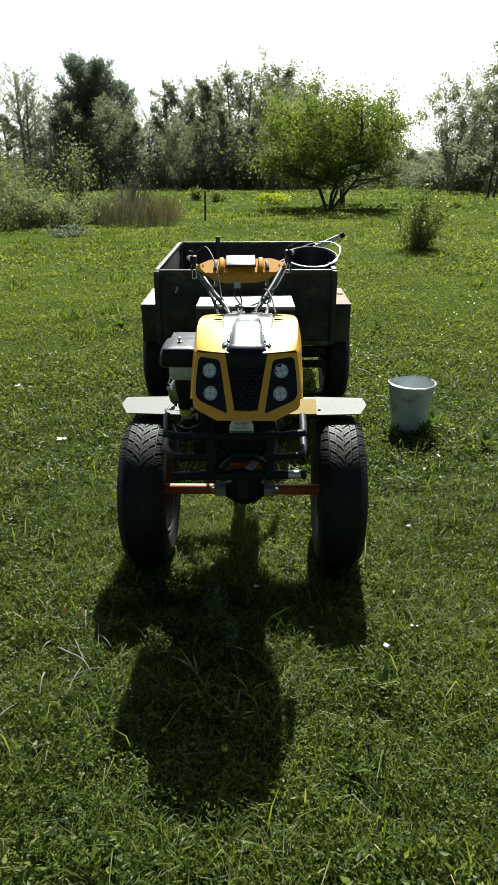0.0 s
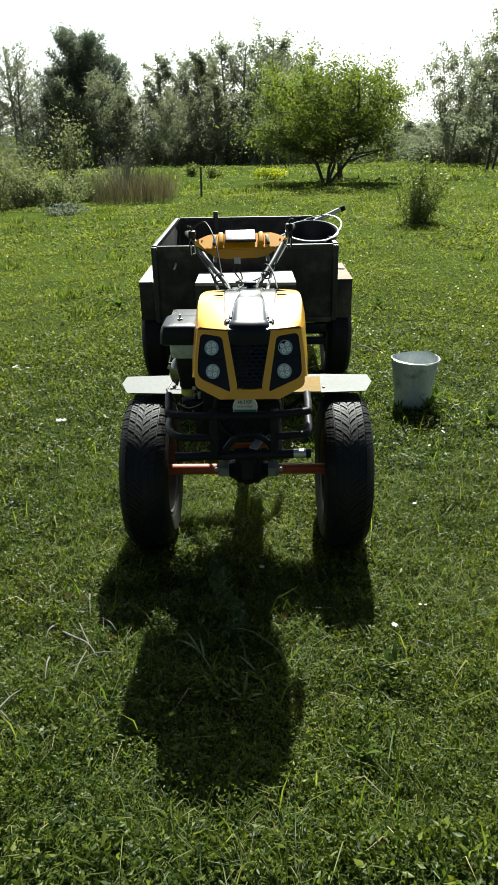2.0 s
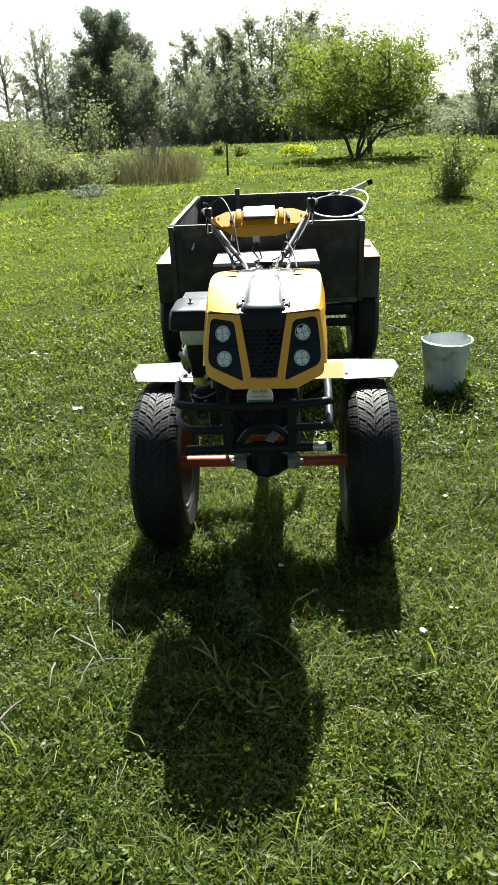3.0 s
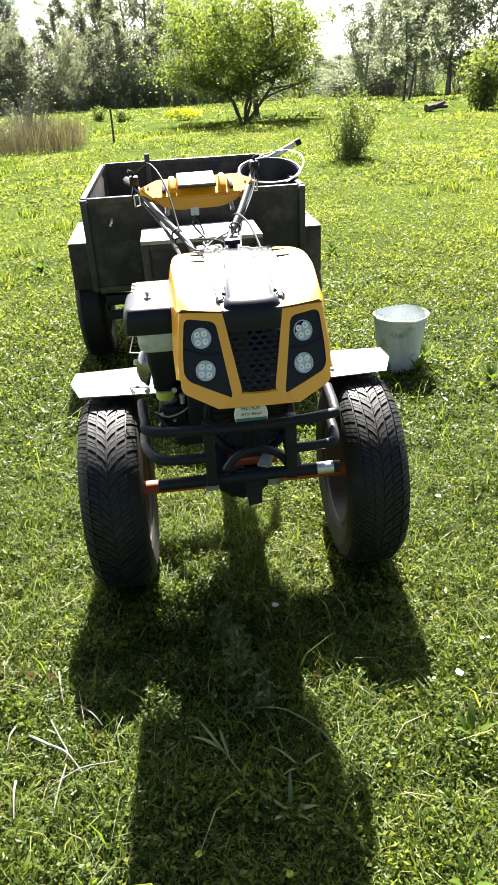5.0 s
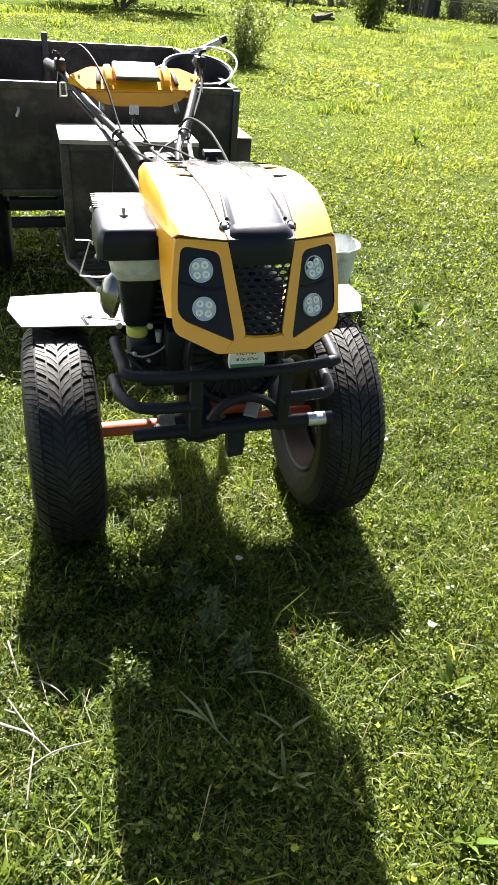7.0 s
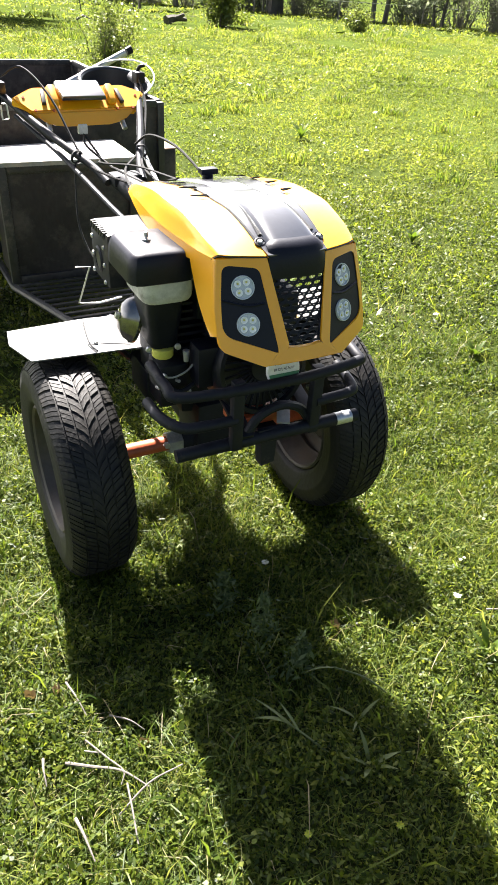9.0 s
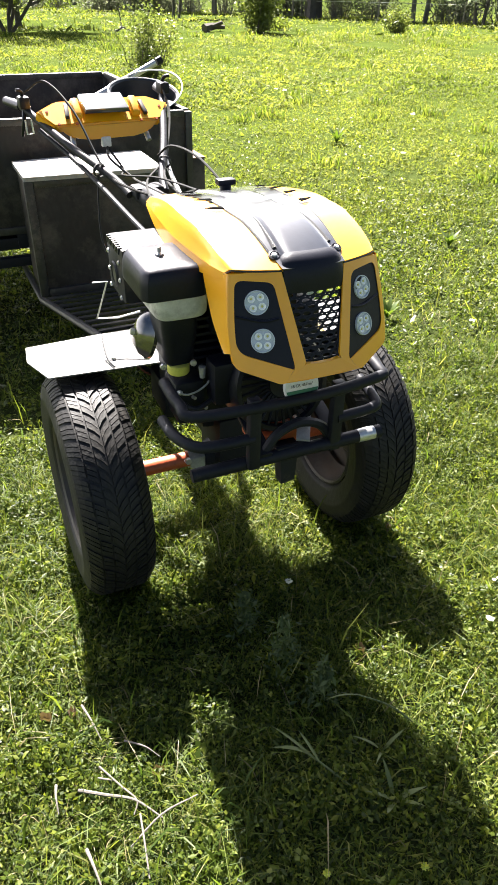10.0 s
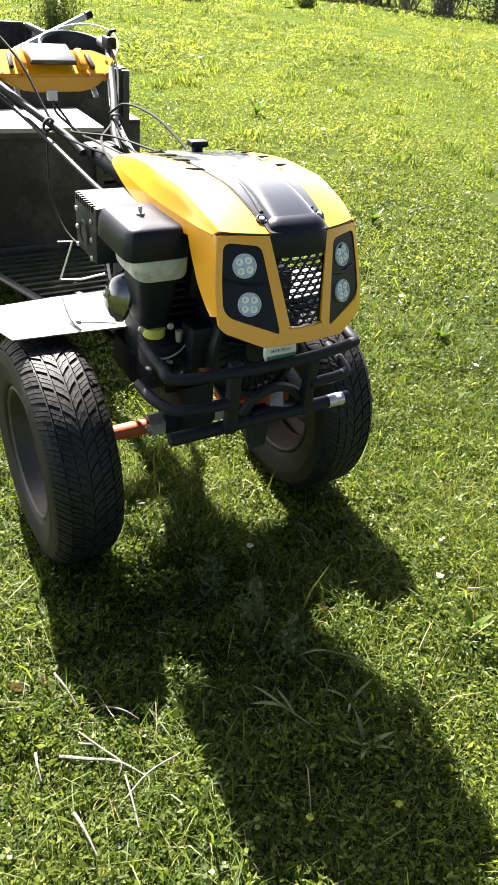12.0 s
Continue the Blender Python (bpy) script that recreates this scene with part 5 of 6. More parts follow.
    for x in (bx0 + 0.012, bx1 - 0.012):
        part("box_edge", boxed((x, by0 + 0.012, mz), (0.032, 0.032, bz1 - bz0), 0.003), TRAILER_FRAME, seat)
    part("box_edge", boxed((mx, by0 + 0.012, bz0 + 0.014), (bx1 - bx0 - 0.06, 0.030, 0.030), 0.003), TRAILER_FRAME, seat)
    part("box_edge", boxed((mx, by0 + 0.012, bz1 - 0.012), (bx1 - bx0 - 0.06, 0.030, 0.026), 0.003), TRAILER_FRAME, seat)
    lid = [(bx0 - 0.004, by0 - 0.014), (bx1 + 0.004, by0 - 0.014), (bx1 - 0.004, by1 + 0.004), (bx0 - 0.002, by1 + 0.004)]
    part("seat_lid", slab(bmesh.new(), lid, 0.016, lambda x, y: Vector((x, y, bz1 + 0.002 + 0.012 * noise.noise((x * 5, y * 5, 0)))), Vector((0, 0, 1))), LID, seat, "pale worn lid reflecting the sky")
    part("seat_link", boxed((mx, 3.985, 0.33), (0.4, 0.12, 0.05), 0.004), BLACK_PAINT, TL)


def build_tub():
    """A tub that leans back in the front corner of the load bed, its mouth turned slightly forward."""
    m = Matrix.Translation((0.372, 4.40, 0.515)) @ Matrix.Rotation(radians(15), 4, 'X')
    t = thing("black_tub", (0.372, 4.40, 0.478), "black plastic tub with a pale wire rim leaning in the trailer", "tub")
    part("tub_body", lathed([(0.0, 0.004), (0.10, 0.0), (0.115, 0.01), (0.150, 0.425), (0.156, 0.432), (0.153, 0.438), (0.146, 0.432), (0.142, 0.40), (0.110, 0.02), (0, 0.014)], 40, m), TUB, t)
    ring = [m @ Vector((0.157 * math.cos(a), 0.157 * math.sin(a), 0.437)) for a in np.linspace(0, math.tau, 41)]
    part("wire_rim", tubed(ring, 0.0045, 8), WIRE, t, "bright wire rim")
    bail = [m @ Vector((0.172 * math.cos(a), 0.172 * math.sin(a), 0.437 + 0.05 * math.sin((a + 1.2) / 3.0 * math.pi))) for a in np.linspace(-1.2, 1.8, 24)]
    part("bail", tubed(bail, 0.0032, 8), WIRE, t, "thin wire handle")


def build_pipe():
    a, b = Vector((0.627, 4.79, 1.017)), Vector((-0.535, 4.72, 0.512))
    t = thing("tool_handle", tuple(b), "grey pipe handle leaning out of the trailer", "pipe")
    part("shaft", tubed([b, b.lerp(a, 0.97)], 0.0165, 14), STEEL, t)
    d = (a - b).normalized()
    part("end_cap", tubed([a - d * 0.03, a], 0.0185, 14), BLACK_PLASTIC, t)


def build_bucket():
    c = (0.945, 3.82, 0.0)
    t = thing("zinc_bucket", (c[0], c[1], 0.005), "weathered galvanised bucket standing in the grass", "bucket", rz=15)
    t.location.z = 0.0
    m = Matrix.Translation((c[0], c[1], 0.005))
    prof = [(0.0, 0.012), (0.094, 0.012), (0.096, 0.0), (0.099, 0.0), (0.101, 0.02)]
    for k in range(1, 12):
        z = 0.02 + 0.25 * k / 12
        prof.append((0.101 + 0.030 * k / 12 + (0.0018 if k in (6, 7) else 0), z))
    prof += [(0.131, 0.272), (0.135, 0.276), (0.135, 0.281), (0.131, 0.283), (0.129, 0.278), (0.127, 0.26), (0.099, 0.022), (0.0, 0.018)]
    bm = lathed(prof, 44, m)
    for v in bm.verts:                                # a knocked, slightly oval mouth
        d = Vector((v.co.x - c[0], v.co.y - c[1]))
        a, up = math.atan2(d.y, d.x), max(0.0, v.co.z / 0.28) ** 2
        k = 1 + up * (0.018 * math.cos(2 * a + 0.6) - 0.03 * math.exp(-((a + 1.2) / 0.35) ** 2))
        v.co.x, v.co.y = c[0] + d.x * k, c[1] + d.y * k
        v.co.z += 0.006 * up * math.sin(2 * a + 1.0)
    part("bucket_body", bm, ZINC, t)
    for sx in (-1, 1):
        part("ear", boxed((c[0] + sx * 0.133, c[1], 0.275), (0.008, 0.035, 0.03), 0.003), ZINC, t)
    arc = [Vector((c[0] + 0.138 * math.cos(a), c[1] - 0.142 * math.sin(a), 0.285 + 0.004 * math.sin(a))) for a in np.linspace(0, math.pi, 24)]
    part("bail", tubed(arc, 0.0028, 8), WIRE, t, "thin wire handle lying on the rim")


build_trailer()
build_tub()
build_pipe()
build_bucket()

# ---- trees, shrubs and small things in the meadow ----
def limb(bm, a, b, r0, r1, wig, r):
    n = 5
    pts = [a.lerp(b, k / n) + Vector((r.uniform(-1, 1), r.uniform(-1, 1), r.uniform(-0.4, 0.4))) * wig * (0 if k in (0,) else 1) for k in range(n + 1)]
    tube(bm, pts, r0, 4, 0, r1, cap=False)
    return pts


def leaf_cloud(pts, size, seed, flat=0.5):
    """Small leaves at the points, each a folded pair of triangles."""
    r = np.random.default_rng(seed)
    n = len(pts)
    d = r.normal(size=(n, 3))
    d /= np.linalg.norm(d, axis=1)[:, None]
    e = np.cross(d, r.normal(size=(n, 3)))
    e /= np.linalg.norm(e, axis=1)[:, None] + 1e-9
    s = size * r.uniform(0.6, 1.3, n)[:, None]
    v = np.stack([pts - d * s, pts + e * s * flat, pts + d * s, pts - e * s * flat], 1)
    t = (np.arange(n) * 4)[:, None, None] + np.array([[0, 1, 2], [0, 2, 3]])[None]
    return v, t


def tree(name, base, height, spread, leaves, leaf, material, seed, label, stems=1, clear=0.2, droop=0.0, crown_low=0.3, category="tree", trunk_r=None, limbs=14, tall=False, clump=0.05, gap=0.0, splay=0.0, twigs=6, shoots=0, bark=None):
    """A trunk or several stems, tapering limbs that fork into thin twigs, and small leaves strung in uneven sprays along the twigs."""
    r = random.Random(seed)
    nr = np.random.default_rng(seed)
    t = thing(name, base, label, category)
    bm = bmesh.new()
    o = Vector(base)
    tr = trunk_r or height * 0.018
    sprays = []
    for s in range(stems):
        a = math.tau * (s + r.uniform(-0.3, 0.3)) / max(1, stems)
        lean = (0.0 if stems == 1 else r.uniform(0.15, 0.4) + splay) * spread
        foot = o + Vector((math.cos(a), math.sin(a), 0)) * (0.0 if stems == 1 else tr * (0.35 if splay else 1.5))
        top = o + Vector((math.cos(a) * lean + r.uniform(-0.1, 0.1) * spread, math.sin(a) * lean + r.uniform(-0.1, 0.1) * spread, height * r.uniform(0.82, 0.95)))
        spine = limb(bm, foot - Vector((0, 0, 0.1)), top, tr / (1 + 0.5 * (stems - 1)), tr * 0.15, (0.03 if not splay else 0.09) * spread, r)
        for k in range(limbs // stems):
            f = clear + (0.97 - clear) * (k + r.random()) / (limbs // stems)
            i = min(4, int(f * 5))
            p = spine[i].lerp(spine[i + 1], f * 5 - i)
            b = r.uniform(0, math.tau)
            g = (f - clear) / (1 - clear)
            prof = (0.55 + 0.45 * math.sin(math.pi * min(1, g * 0.9 + 0.15))) if not tall else (0.35 + 0.65 * math.sin(math.pi * min(1, g * 0.8 + 0.2)))
            reach = spread * prof * r.uniform(0.5, 1.0)
            rise = r.uniform(0.05, 0.5) * reach if not tall else r.uniform(0.5, 1.3) * reach
            q = p + Vector((math.cos(b) * reach, math.sin(b) * reach, rise - droop * reach))
            q.z = min(q.z, o.z + height)
            sub = limb(bm, p, q, tr * 0.28 * (1 - 0.6 * f) + 0.008, 0.006, 0.06 * reach, r)
            for n in range(twigs):
                h = 0.25 + 0.75 * (n + r.random()) / twigs
                j = min(4, int(h * 5))
                c = sub[j].lerp(sub[j + 1], h * 5 - j)
                away = (q - p).normalized() + Vector((r.uniform(-1, 1), r.uniform(-1, 1), r.uniform(-0.5, 0.9) - 1.2 * droop))
                e = c + away * reach * r.uniform(0.12, 0.30)
                tube(bm, [c, e], tr * 0.05 + 0.004, 3, 0, 0.002, cap=False)
                if c.z > o.z + height * crown_low * 0.5:
                    sprays.append((c, e))
    for n in range(shoots):                           # upright shoots along the crown's top
        c, e = r.choice([q for q in sprays if q[1].z > o.z + height * 0.72])
        e2 = e + Vector((r.uniform(-0.12, 0.12), r.uniform(-0.12, 0.12), r.uniform(0.25, 0.6)))
        tube(bm, [e, e2], 0.012, 3, 0, 0.004, cap=False)
        sprays.append((e, e2))
    part("trunk", bm, bark or BARK, t)
    if gap:
        sprays = [q for q in sprays if r.random() > gap]
    a, b = np.array([tuple(q[0]) for q in sprays]), np.array([tuple(q[1]) for q in sprays])
    w = nr.gamma(2.5, 1.0, len(a)) * (0.3 + np.linalg.norm(b - a, axis=1))
    pick = nr.choice(len(a), leaves, p=w / w.sum())
    f = nr.uniform(0.1, 1.12, leaves)[:, None]
    off = np.clip(nr.normal(size=(leaves, 3)), -2, 2) * clump * spread * nr.uniform(0.5, 1.4, len(a))[pick][:, None]
    pts = a[pick] * (1 - f) + b[pick] * f + off
    pts = pts[pts[:, 2] > o.z + 0.05]
    v, tri = leaf_cloud(pts, leaf, seed)
    ob = new("crown", np_mesh("crown", v - np.array(base), tri, material))
    ob.parent = t
    return t


def gz(x, y):
    return float(ground_z(np.array(float(x)), np.array(float(y))))


def at_ground(x, y, rz=0.0, s=1.0, sz=None):
    return pose(x, y, gz(x, y), 0, 0, rz) @ Matrix.Diagonal((s, s, sz or s, 1))


def build_apple():
    tree("fruit_tree", (2.42, 23.6, gz(2.42, 23.6)), 3.15, 2.25, 36000, 0.044, LEAF_APPLE, 12, "broad fruit tree with fresh yellow-green leaves", stems=5, clear=0.26, crown_low=0.3, limbs=70, trunk_r=0.2, clump=0.085, splay=0.55, twigs=6, shoots=26)
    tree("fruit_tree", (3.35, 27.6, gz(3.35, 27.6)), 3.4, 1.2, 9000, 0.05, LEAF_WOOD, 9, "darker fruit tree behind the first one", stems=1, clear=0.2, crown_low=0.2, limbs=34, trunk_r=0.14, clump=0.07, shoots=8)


def build_shrub(name, x, y, h, w, n, leaf, mat, seed, label, low=0.0, stems=16, bark=None):
    """A dense shrub: thin stems from the ground and small leaves round them."""
    r = random.Random(seed)
    nr = np.random.default_rng(seed)
    t = thing(name, (x, y, gz(x, y)), label, "bush")
    o = Vector((x, y, gz(x, y)))
    bm = bmesh.new()
    tips = []
    for k in range(stems):
        a, d = r.uniform(0, math.tau), r.uniform(0.1, 1) * w
        top = o + Vector((math.cos(a) * d, math.sin(a) * d, h * r.uniform(0.6, 1.05) * (1 - 0.25 * (d / w) ** 2)))
        pts = limb(bm, o + Vector((math.cos(a) * d * 0.35, math.sin(a) * d * 0.35, -0.05)), top, 0.006 + 0.006 * h, 0.003, 0.04 * h, r)
        tips += pts[1:]
    part("stem", bm, bark or BARK, t)
    tp = np.array([tuple(p) for p in tips])
    tp = tp[tp[:, 2] > o.z + low * h]
    pick = nr.integers(0, len(tp), n)
    pts = tp[pick] + np.clip(nr.normal(size=(n, 3)), -1.7, 1.7) * np.array([w * 0.2, w * 0.2, h * 0.08])
    pts = pts[pts[:, 2] > o.z + 0.02]
    v, tri = leaf_cloud(pts, leaf, seed)
    ob = new("leaves", np_mesh("leaves", v - np.array(tuple(o)), tri, mat))
    ob.parent = t
    return t


def build_wood():
    """The edge of the wood: tall trees of a few kinds, repeated with other sizes and turns."""
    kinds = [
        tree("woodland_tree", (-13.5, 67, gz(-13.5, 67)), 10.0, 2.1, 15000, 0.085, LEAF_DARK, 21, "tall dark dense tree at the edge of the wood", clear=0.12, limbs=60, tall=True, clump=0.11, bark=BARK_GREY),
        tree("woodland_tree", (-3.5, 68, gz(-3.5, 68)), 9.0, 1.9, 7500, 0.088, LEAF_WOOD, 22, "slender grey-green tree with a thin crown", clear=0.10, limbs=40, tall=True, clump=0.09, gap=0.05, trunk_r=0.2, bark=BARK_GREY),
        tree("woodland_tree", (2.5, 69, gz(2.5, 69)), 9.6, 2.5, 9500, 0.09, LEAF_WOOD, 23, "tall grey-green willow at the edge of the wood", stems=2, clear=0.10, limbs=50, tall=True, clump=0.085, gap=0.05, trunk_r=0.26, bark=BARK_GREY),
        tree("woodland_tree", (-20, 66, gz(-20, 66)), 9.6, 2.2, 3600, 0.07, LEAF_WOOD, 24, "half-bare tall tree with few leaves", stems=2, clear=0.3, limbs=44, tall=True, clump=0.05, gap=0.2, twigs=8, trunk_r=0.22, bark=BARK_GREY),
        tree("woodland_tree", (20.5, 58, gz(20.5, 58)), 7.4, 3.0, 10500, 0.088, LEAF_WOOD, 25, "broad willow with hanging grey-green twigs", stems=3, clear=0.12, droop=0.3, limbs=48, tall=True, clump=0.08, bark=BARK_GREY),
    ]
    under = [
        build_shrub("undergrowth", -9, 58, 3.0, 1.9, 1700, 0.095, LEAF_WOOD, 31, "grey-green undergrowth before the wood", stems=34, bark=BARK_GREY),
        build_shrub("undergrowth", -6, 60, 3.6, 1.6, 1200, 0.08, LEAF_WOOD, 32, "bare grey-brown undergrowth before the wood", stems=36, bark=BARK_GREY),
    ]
    r = random.Random(77)
    # (x, y, kind, width, height)
    spots = [(-17.3, 56, 3, 1.02, 0.95), (-16.7, 60, 3, 0.84, 0.68), (-20.7, 58, 3, 0.91, 0.95), (-20.6, 62, 1, 1.0, 0.68), (-13.4, 58, 0, 0.86, 1.04), (-11.8, 58, 0, 0.82, 1.0), (-12.6, 60, 0, 0.9, 0.98), (-15.0, 59, 0, 0.75, 0.78), (-10.3, 59, 0, 0.7, 0.84), (-13.1, 54, 1, 0.93, 0.66), (-10.6, 54, 4, 0.66, 0.83), (-9.1, 56, 1, 0.9, 0.59), (-8.8, 64, 3, 0.78, 0.69), (-6.9, 60, 1, 1.03, 0.9), (-5.2, 62, 2, 0.81, 0.83), (-3.9, 60, 1, 1.09, 0.93), (-5.5, 53, 4, 0.44, 0.64), (-1.2, 60, 2, 1.06, 0.94), (1.5, 61, 2, 1.17, 0.99), (4.2, 62, 2, 0.9, 0.89), (2.6, 50, 4, 0.73, 0.77), (-2.4, 55, 1, 0.83, 0.65), (0.2, 54, 1, 0.82, 0.53), (7.3, 64, 1, 1.16, 0.74), (10.6, 66, 1, 1.2, 0.53), (13.2, 66, 4, 0.51, 0.3), (15.2, 68, 1, 0.69, 0.24), (12.3, 46, 4, 0.68, 0.86), (14.9, 49, 2, 0.75, 0.7), (16.3, 48, 4, 0.8, 1.09), (17.6, 46, 2, 0.78, 0.77), (-19.3, 66, 2, 1.11, 0.55), (-16.7, 66, 2, 1.11, 0.5), (-9.8, 67, 2, 1.13, 0.55), (-6.7, 67, 2, 1.13, 0.6), (-3.9, 67, 2, 1.13, 0.6), (-0.6, 68, 2, 1.15, 0.63), (5.4, 68, 2, 1.15, 0.6), (9.9, 68, 2, 1.25, 0.4), (14.9, 60, 2, 0.83, 0.32), (17.1, 58, 2, 0.89, 0.43),
             (9.5, 78, 1, 1.4, 0.42), (13.0, 80, 4, 0.8, 0.5), (16.5, 79, 1, 1.4, 0.44), (19.5, 80, 4, 0.8, 0.5), (23, 76, 2, 1.2, 0.5), (5.5, 79, 4, 0.8, 0.55),
             (-33, 46, 4, 0.9, 0.9), (18.8, 44, 4, 1.0, 1.1), (21, 45, 2, 1.0, 1.0), (20.5, 40, 4, 0.75, 0.8), (23, 41, 1, 1.0, 1.0), (25, 39, 0, 0.85, 0.8), (24.5, 35, 2, 0.8, 0.85),
             (27.5, 35, 4, 0.8, 0.85), (29, 31, 1, 0.9, 0.9), (27, 29, 2, 0.7, 0.75), (31, 28, 0, 0.8, 0.75), (30, 24, 4, 0.8, 0.8), (34, 22, 2, 0.9, 0.9), (33, 17, 1, 0.9, 0.85), (37, 14, 4, 0.8, 0.8)]
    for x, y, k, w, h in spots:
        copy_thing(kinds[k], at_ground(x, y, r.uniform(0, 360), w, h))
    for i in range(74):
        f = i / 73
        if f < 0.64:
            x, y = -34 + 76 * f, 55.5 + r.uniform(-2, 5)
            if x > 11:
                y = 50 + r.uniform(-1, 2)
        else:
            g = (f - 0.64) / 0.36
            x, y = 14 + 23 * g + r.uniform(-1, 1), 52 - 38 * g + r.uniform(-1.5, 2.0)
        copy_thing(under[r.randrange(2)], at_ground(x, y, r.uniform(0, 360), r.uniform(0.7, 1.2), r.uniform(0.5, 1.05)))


def build_reeds():
    n = 1100
    x = rng.uniform(-3.75, -1.95, n) + rng.normal(0, 0.1, n)
    y = rng.uniform(17.0, 19.0, n)
    h = rng.uniform(0.45, 0.85, n)
    blades("dry_reeds", x, y, h, rng.uniform(0.006, 0.013, n), 0.45, REED, "grey-brown dry reeds and brambles", category="reeds")


REED = leaf_material("dry_reed_stalks", [(0.085, 0.072, 0.06), (0.15, 0.128, 0.108), (0.26, 0.235, 0.205)], 0.15, 0.7)
build_apple()
build_shrub("round_bush", 2.85, 12.35, 0.95, 0.45, 4800, 0.024, LEAF_SHRUB, 41, "dense green bush standing alone in the meadow")
build_shrub("round_bush", 9.55, 22.6, 1.7, 1.0, 4200, 0.06, LEAF_SHRUB, 42, "broad green bush with a dark foot")
build_shrub("round_bush", 15.2, 23.6, 0.75, 0.55, 1500, 0.05, LEAF_SHRUB, 43, "small rounded bush in the far meadow")
build_shrub("yellow_bush", 0.75, 26.0, 0.32, 0.65, 1500, 0.04, YELLOW_FLOWER, 44, "low yellow-flowering plant in the meadow")
build_shrub("round_bush", -1.45, 28.4, 0.42, 0.4, 900, 0.04, LEAF_SHRUB, 45, "small dark green bush in the far meadow")
build_shrub("round_bush", -2.4, 30.0, 0.45, 0.3, 900, 0.04, LEAF_SHRUB, 46, "small green bush in the far meadow")
for k, (x, y, h, w, n) in enumerate([(-5.75, 15.6, 1.45, 0.7, 3800), (-5.1, 16.2, 0.85, 0.7, 2400), (-4.4, 16.6, 0.65, 0.7, 2200), (-5.4, 18.0, 1.1, 0.8, 2600), (-6.9, 20.0, 1.5, 1.1, 3400), (-4.1, 18.2, 0.75, 0.6, 1600)]):
    build_shrub("hedge_bush", x, y, h, w, n, 0.034, LEAF_HEDGE, 47 + 10 * k, "pale green thicket at the meadow's edge")
build_shrub("hedge_bush", -5.0, 20.5, 2.1, 0.6, 2200, 0.04, LEAF_HEDGE, 50, "young half-bare bush behind the thicket", stems=26)
build_shrub("bare_bush", -3.5, 20.8, 1.15, 0.85, 260, 0.035, LEAF_HEDGE, 54, "bare grey-brown brushwood behind the reeds", stems=110, bark=BARK_GREY)
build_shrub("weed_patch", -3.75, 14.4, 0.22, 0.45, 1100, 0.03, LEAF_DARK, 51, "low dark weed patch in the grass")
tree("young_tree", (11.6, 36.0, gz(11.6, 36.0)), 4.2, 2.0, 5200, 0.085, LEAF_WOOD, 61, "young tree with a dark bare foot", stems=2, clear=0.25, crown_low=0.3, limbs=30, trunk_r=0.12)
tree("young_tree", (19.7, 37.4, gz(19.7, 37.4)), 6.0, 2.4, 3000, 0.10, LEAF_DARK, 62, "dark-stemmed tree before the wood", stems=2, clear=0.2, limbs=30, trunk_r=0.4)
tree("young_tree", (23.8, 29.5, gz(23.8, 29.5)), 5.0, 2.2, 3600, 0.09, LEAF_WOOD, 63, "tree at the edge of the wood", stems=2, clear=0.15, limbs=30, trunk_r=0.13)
build_wood()
build_reeds()

post_t = thing("fence_post", (-1.25, 18.3, gz(-1.25, 18.3)), "thin dark wooden fence post", "post")
part("stake", tubed([(-1.25, 18.3, gz(-1.25, 18.3) - 0.1), (-1.24, 18.3, gz(-1.25, 18.3) + 0.72)], 0.028, 8, 0, 0.022), BARK, post_t)

build_shrub("low_bush", 6.6, 24.2, 0.3, 0.8, 1500, 0.04, LEAF_APPLE, 52, "low light green plants in the meadow")
build_shrub("low_bush", 10.9, 23.9, 0.35, 0.6, 900, 0.04, LEAF_APPLE, 53, "low light green plants in the meadow")


# ---- litter and single plants near the tractor ----
def on_turf(pts, up=0.03):
    return [Vector((x, y, gz(x, y) + up + dz)) for x, y, dz in pts]


def twig(name, lines, label, r=0.005, material=None):
    """A dead twig of several crooked pieces lying in the grass."""
    x, y, _ = lines[0][0]
    t = thing(name, (x, y, gz(x, y)), label, "twig")
    for k, pts in enumerate(lines):
        part("stem" if k == 0 else "side_shoot", tubed(on_turf(pts, 0.036), r * 0.8 if k == 0 else r * 0.42, 7, 4, r_end=r * 0.3), material or TWIG, t)
    return t


twig("fallen_twig", [[(-0.611, 1.757, 0.0), (-0.565, 1.722, 0.008), (-0.516, 1.687, 0.014), (-0.476, 1.635, 0.008)],
                     [(-0.562, 1.782, 0.012), (-0.533, 1.726, 0.012), (-0.512, 1.684, 0.014), (-0.524, 1.664, 0.004)],
                     [(-0.570, 1.764, 0.004), (-0.540, 1.742, 0.010)],
                     [(-0.513, 1.660, 0.008), (-0.522, 1.60, 0.012), (-0.531, 1.545, 0.0)],
                     [(-0.546, 1.611, 0.0), (-0.476, 1.636, 0.02), (-0.399, 1.649, 0.01)]], "pale forked dead twig lying in the grass")
twig("fallen_twig", [[(-0.735, 1.36, 0.0), (-0.705, 1.42, 0.012), (-0.686, 1.465, 0.014), (-0.665, 1.505, 0.006)], [(-0.702, 1.425, 0.008), (-0.67, 1.40, 0.0)]], "thin pale dead stick in the grass", 0.005)
twig("fallen_twig", [[(-0.562, 1.937, 0.012), (-0.552, 1.89, 0.016), (-0.542, 1.845, 0.0)]], "short straw-coloured stalk in the grass", 0.0035)
twig("fallen_twig", [[(-0.498, 1.825, 0.0), (-0.464, 1.788, 0.012), (-0.44, 1.76, 0.0)]], "short dead twig in the grass", 0.003)
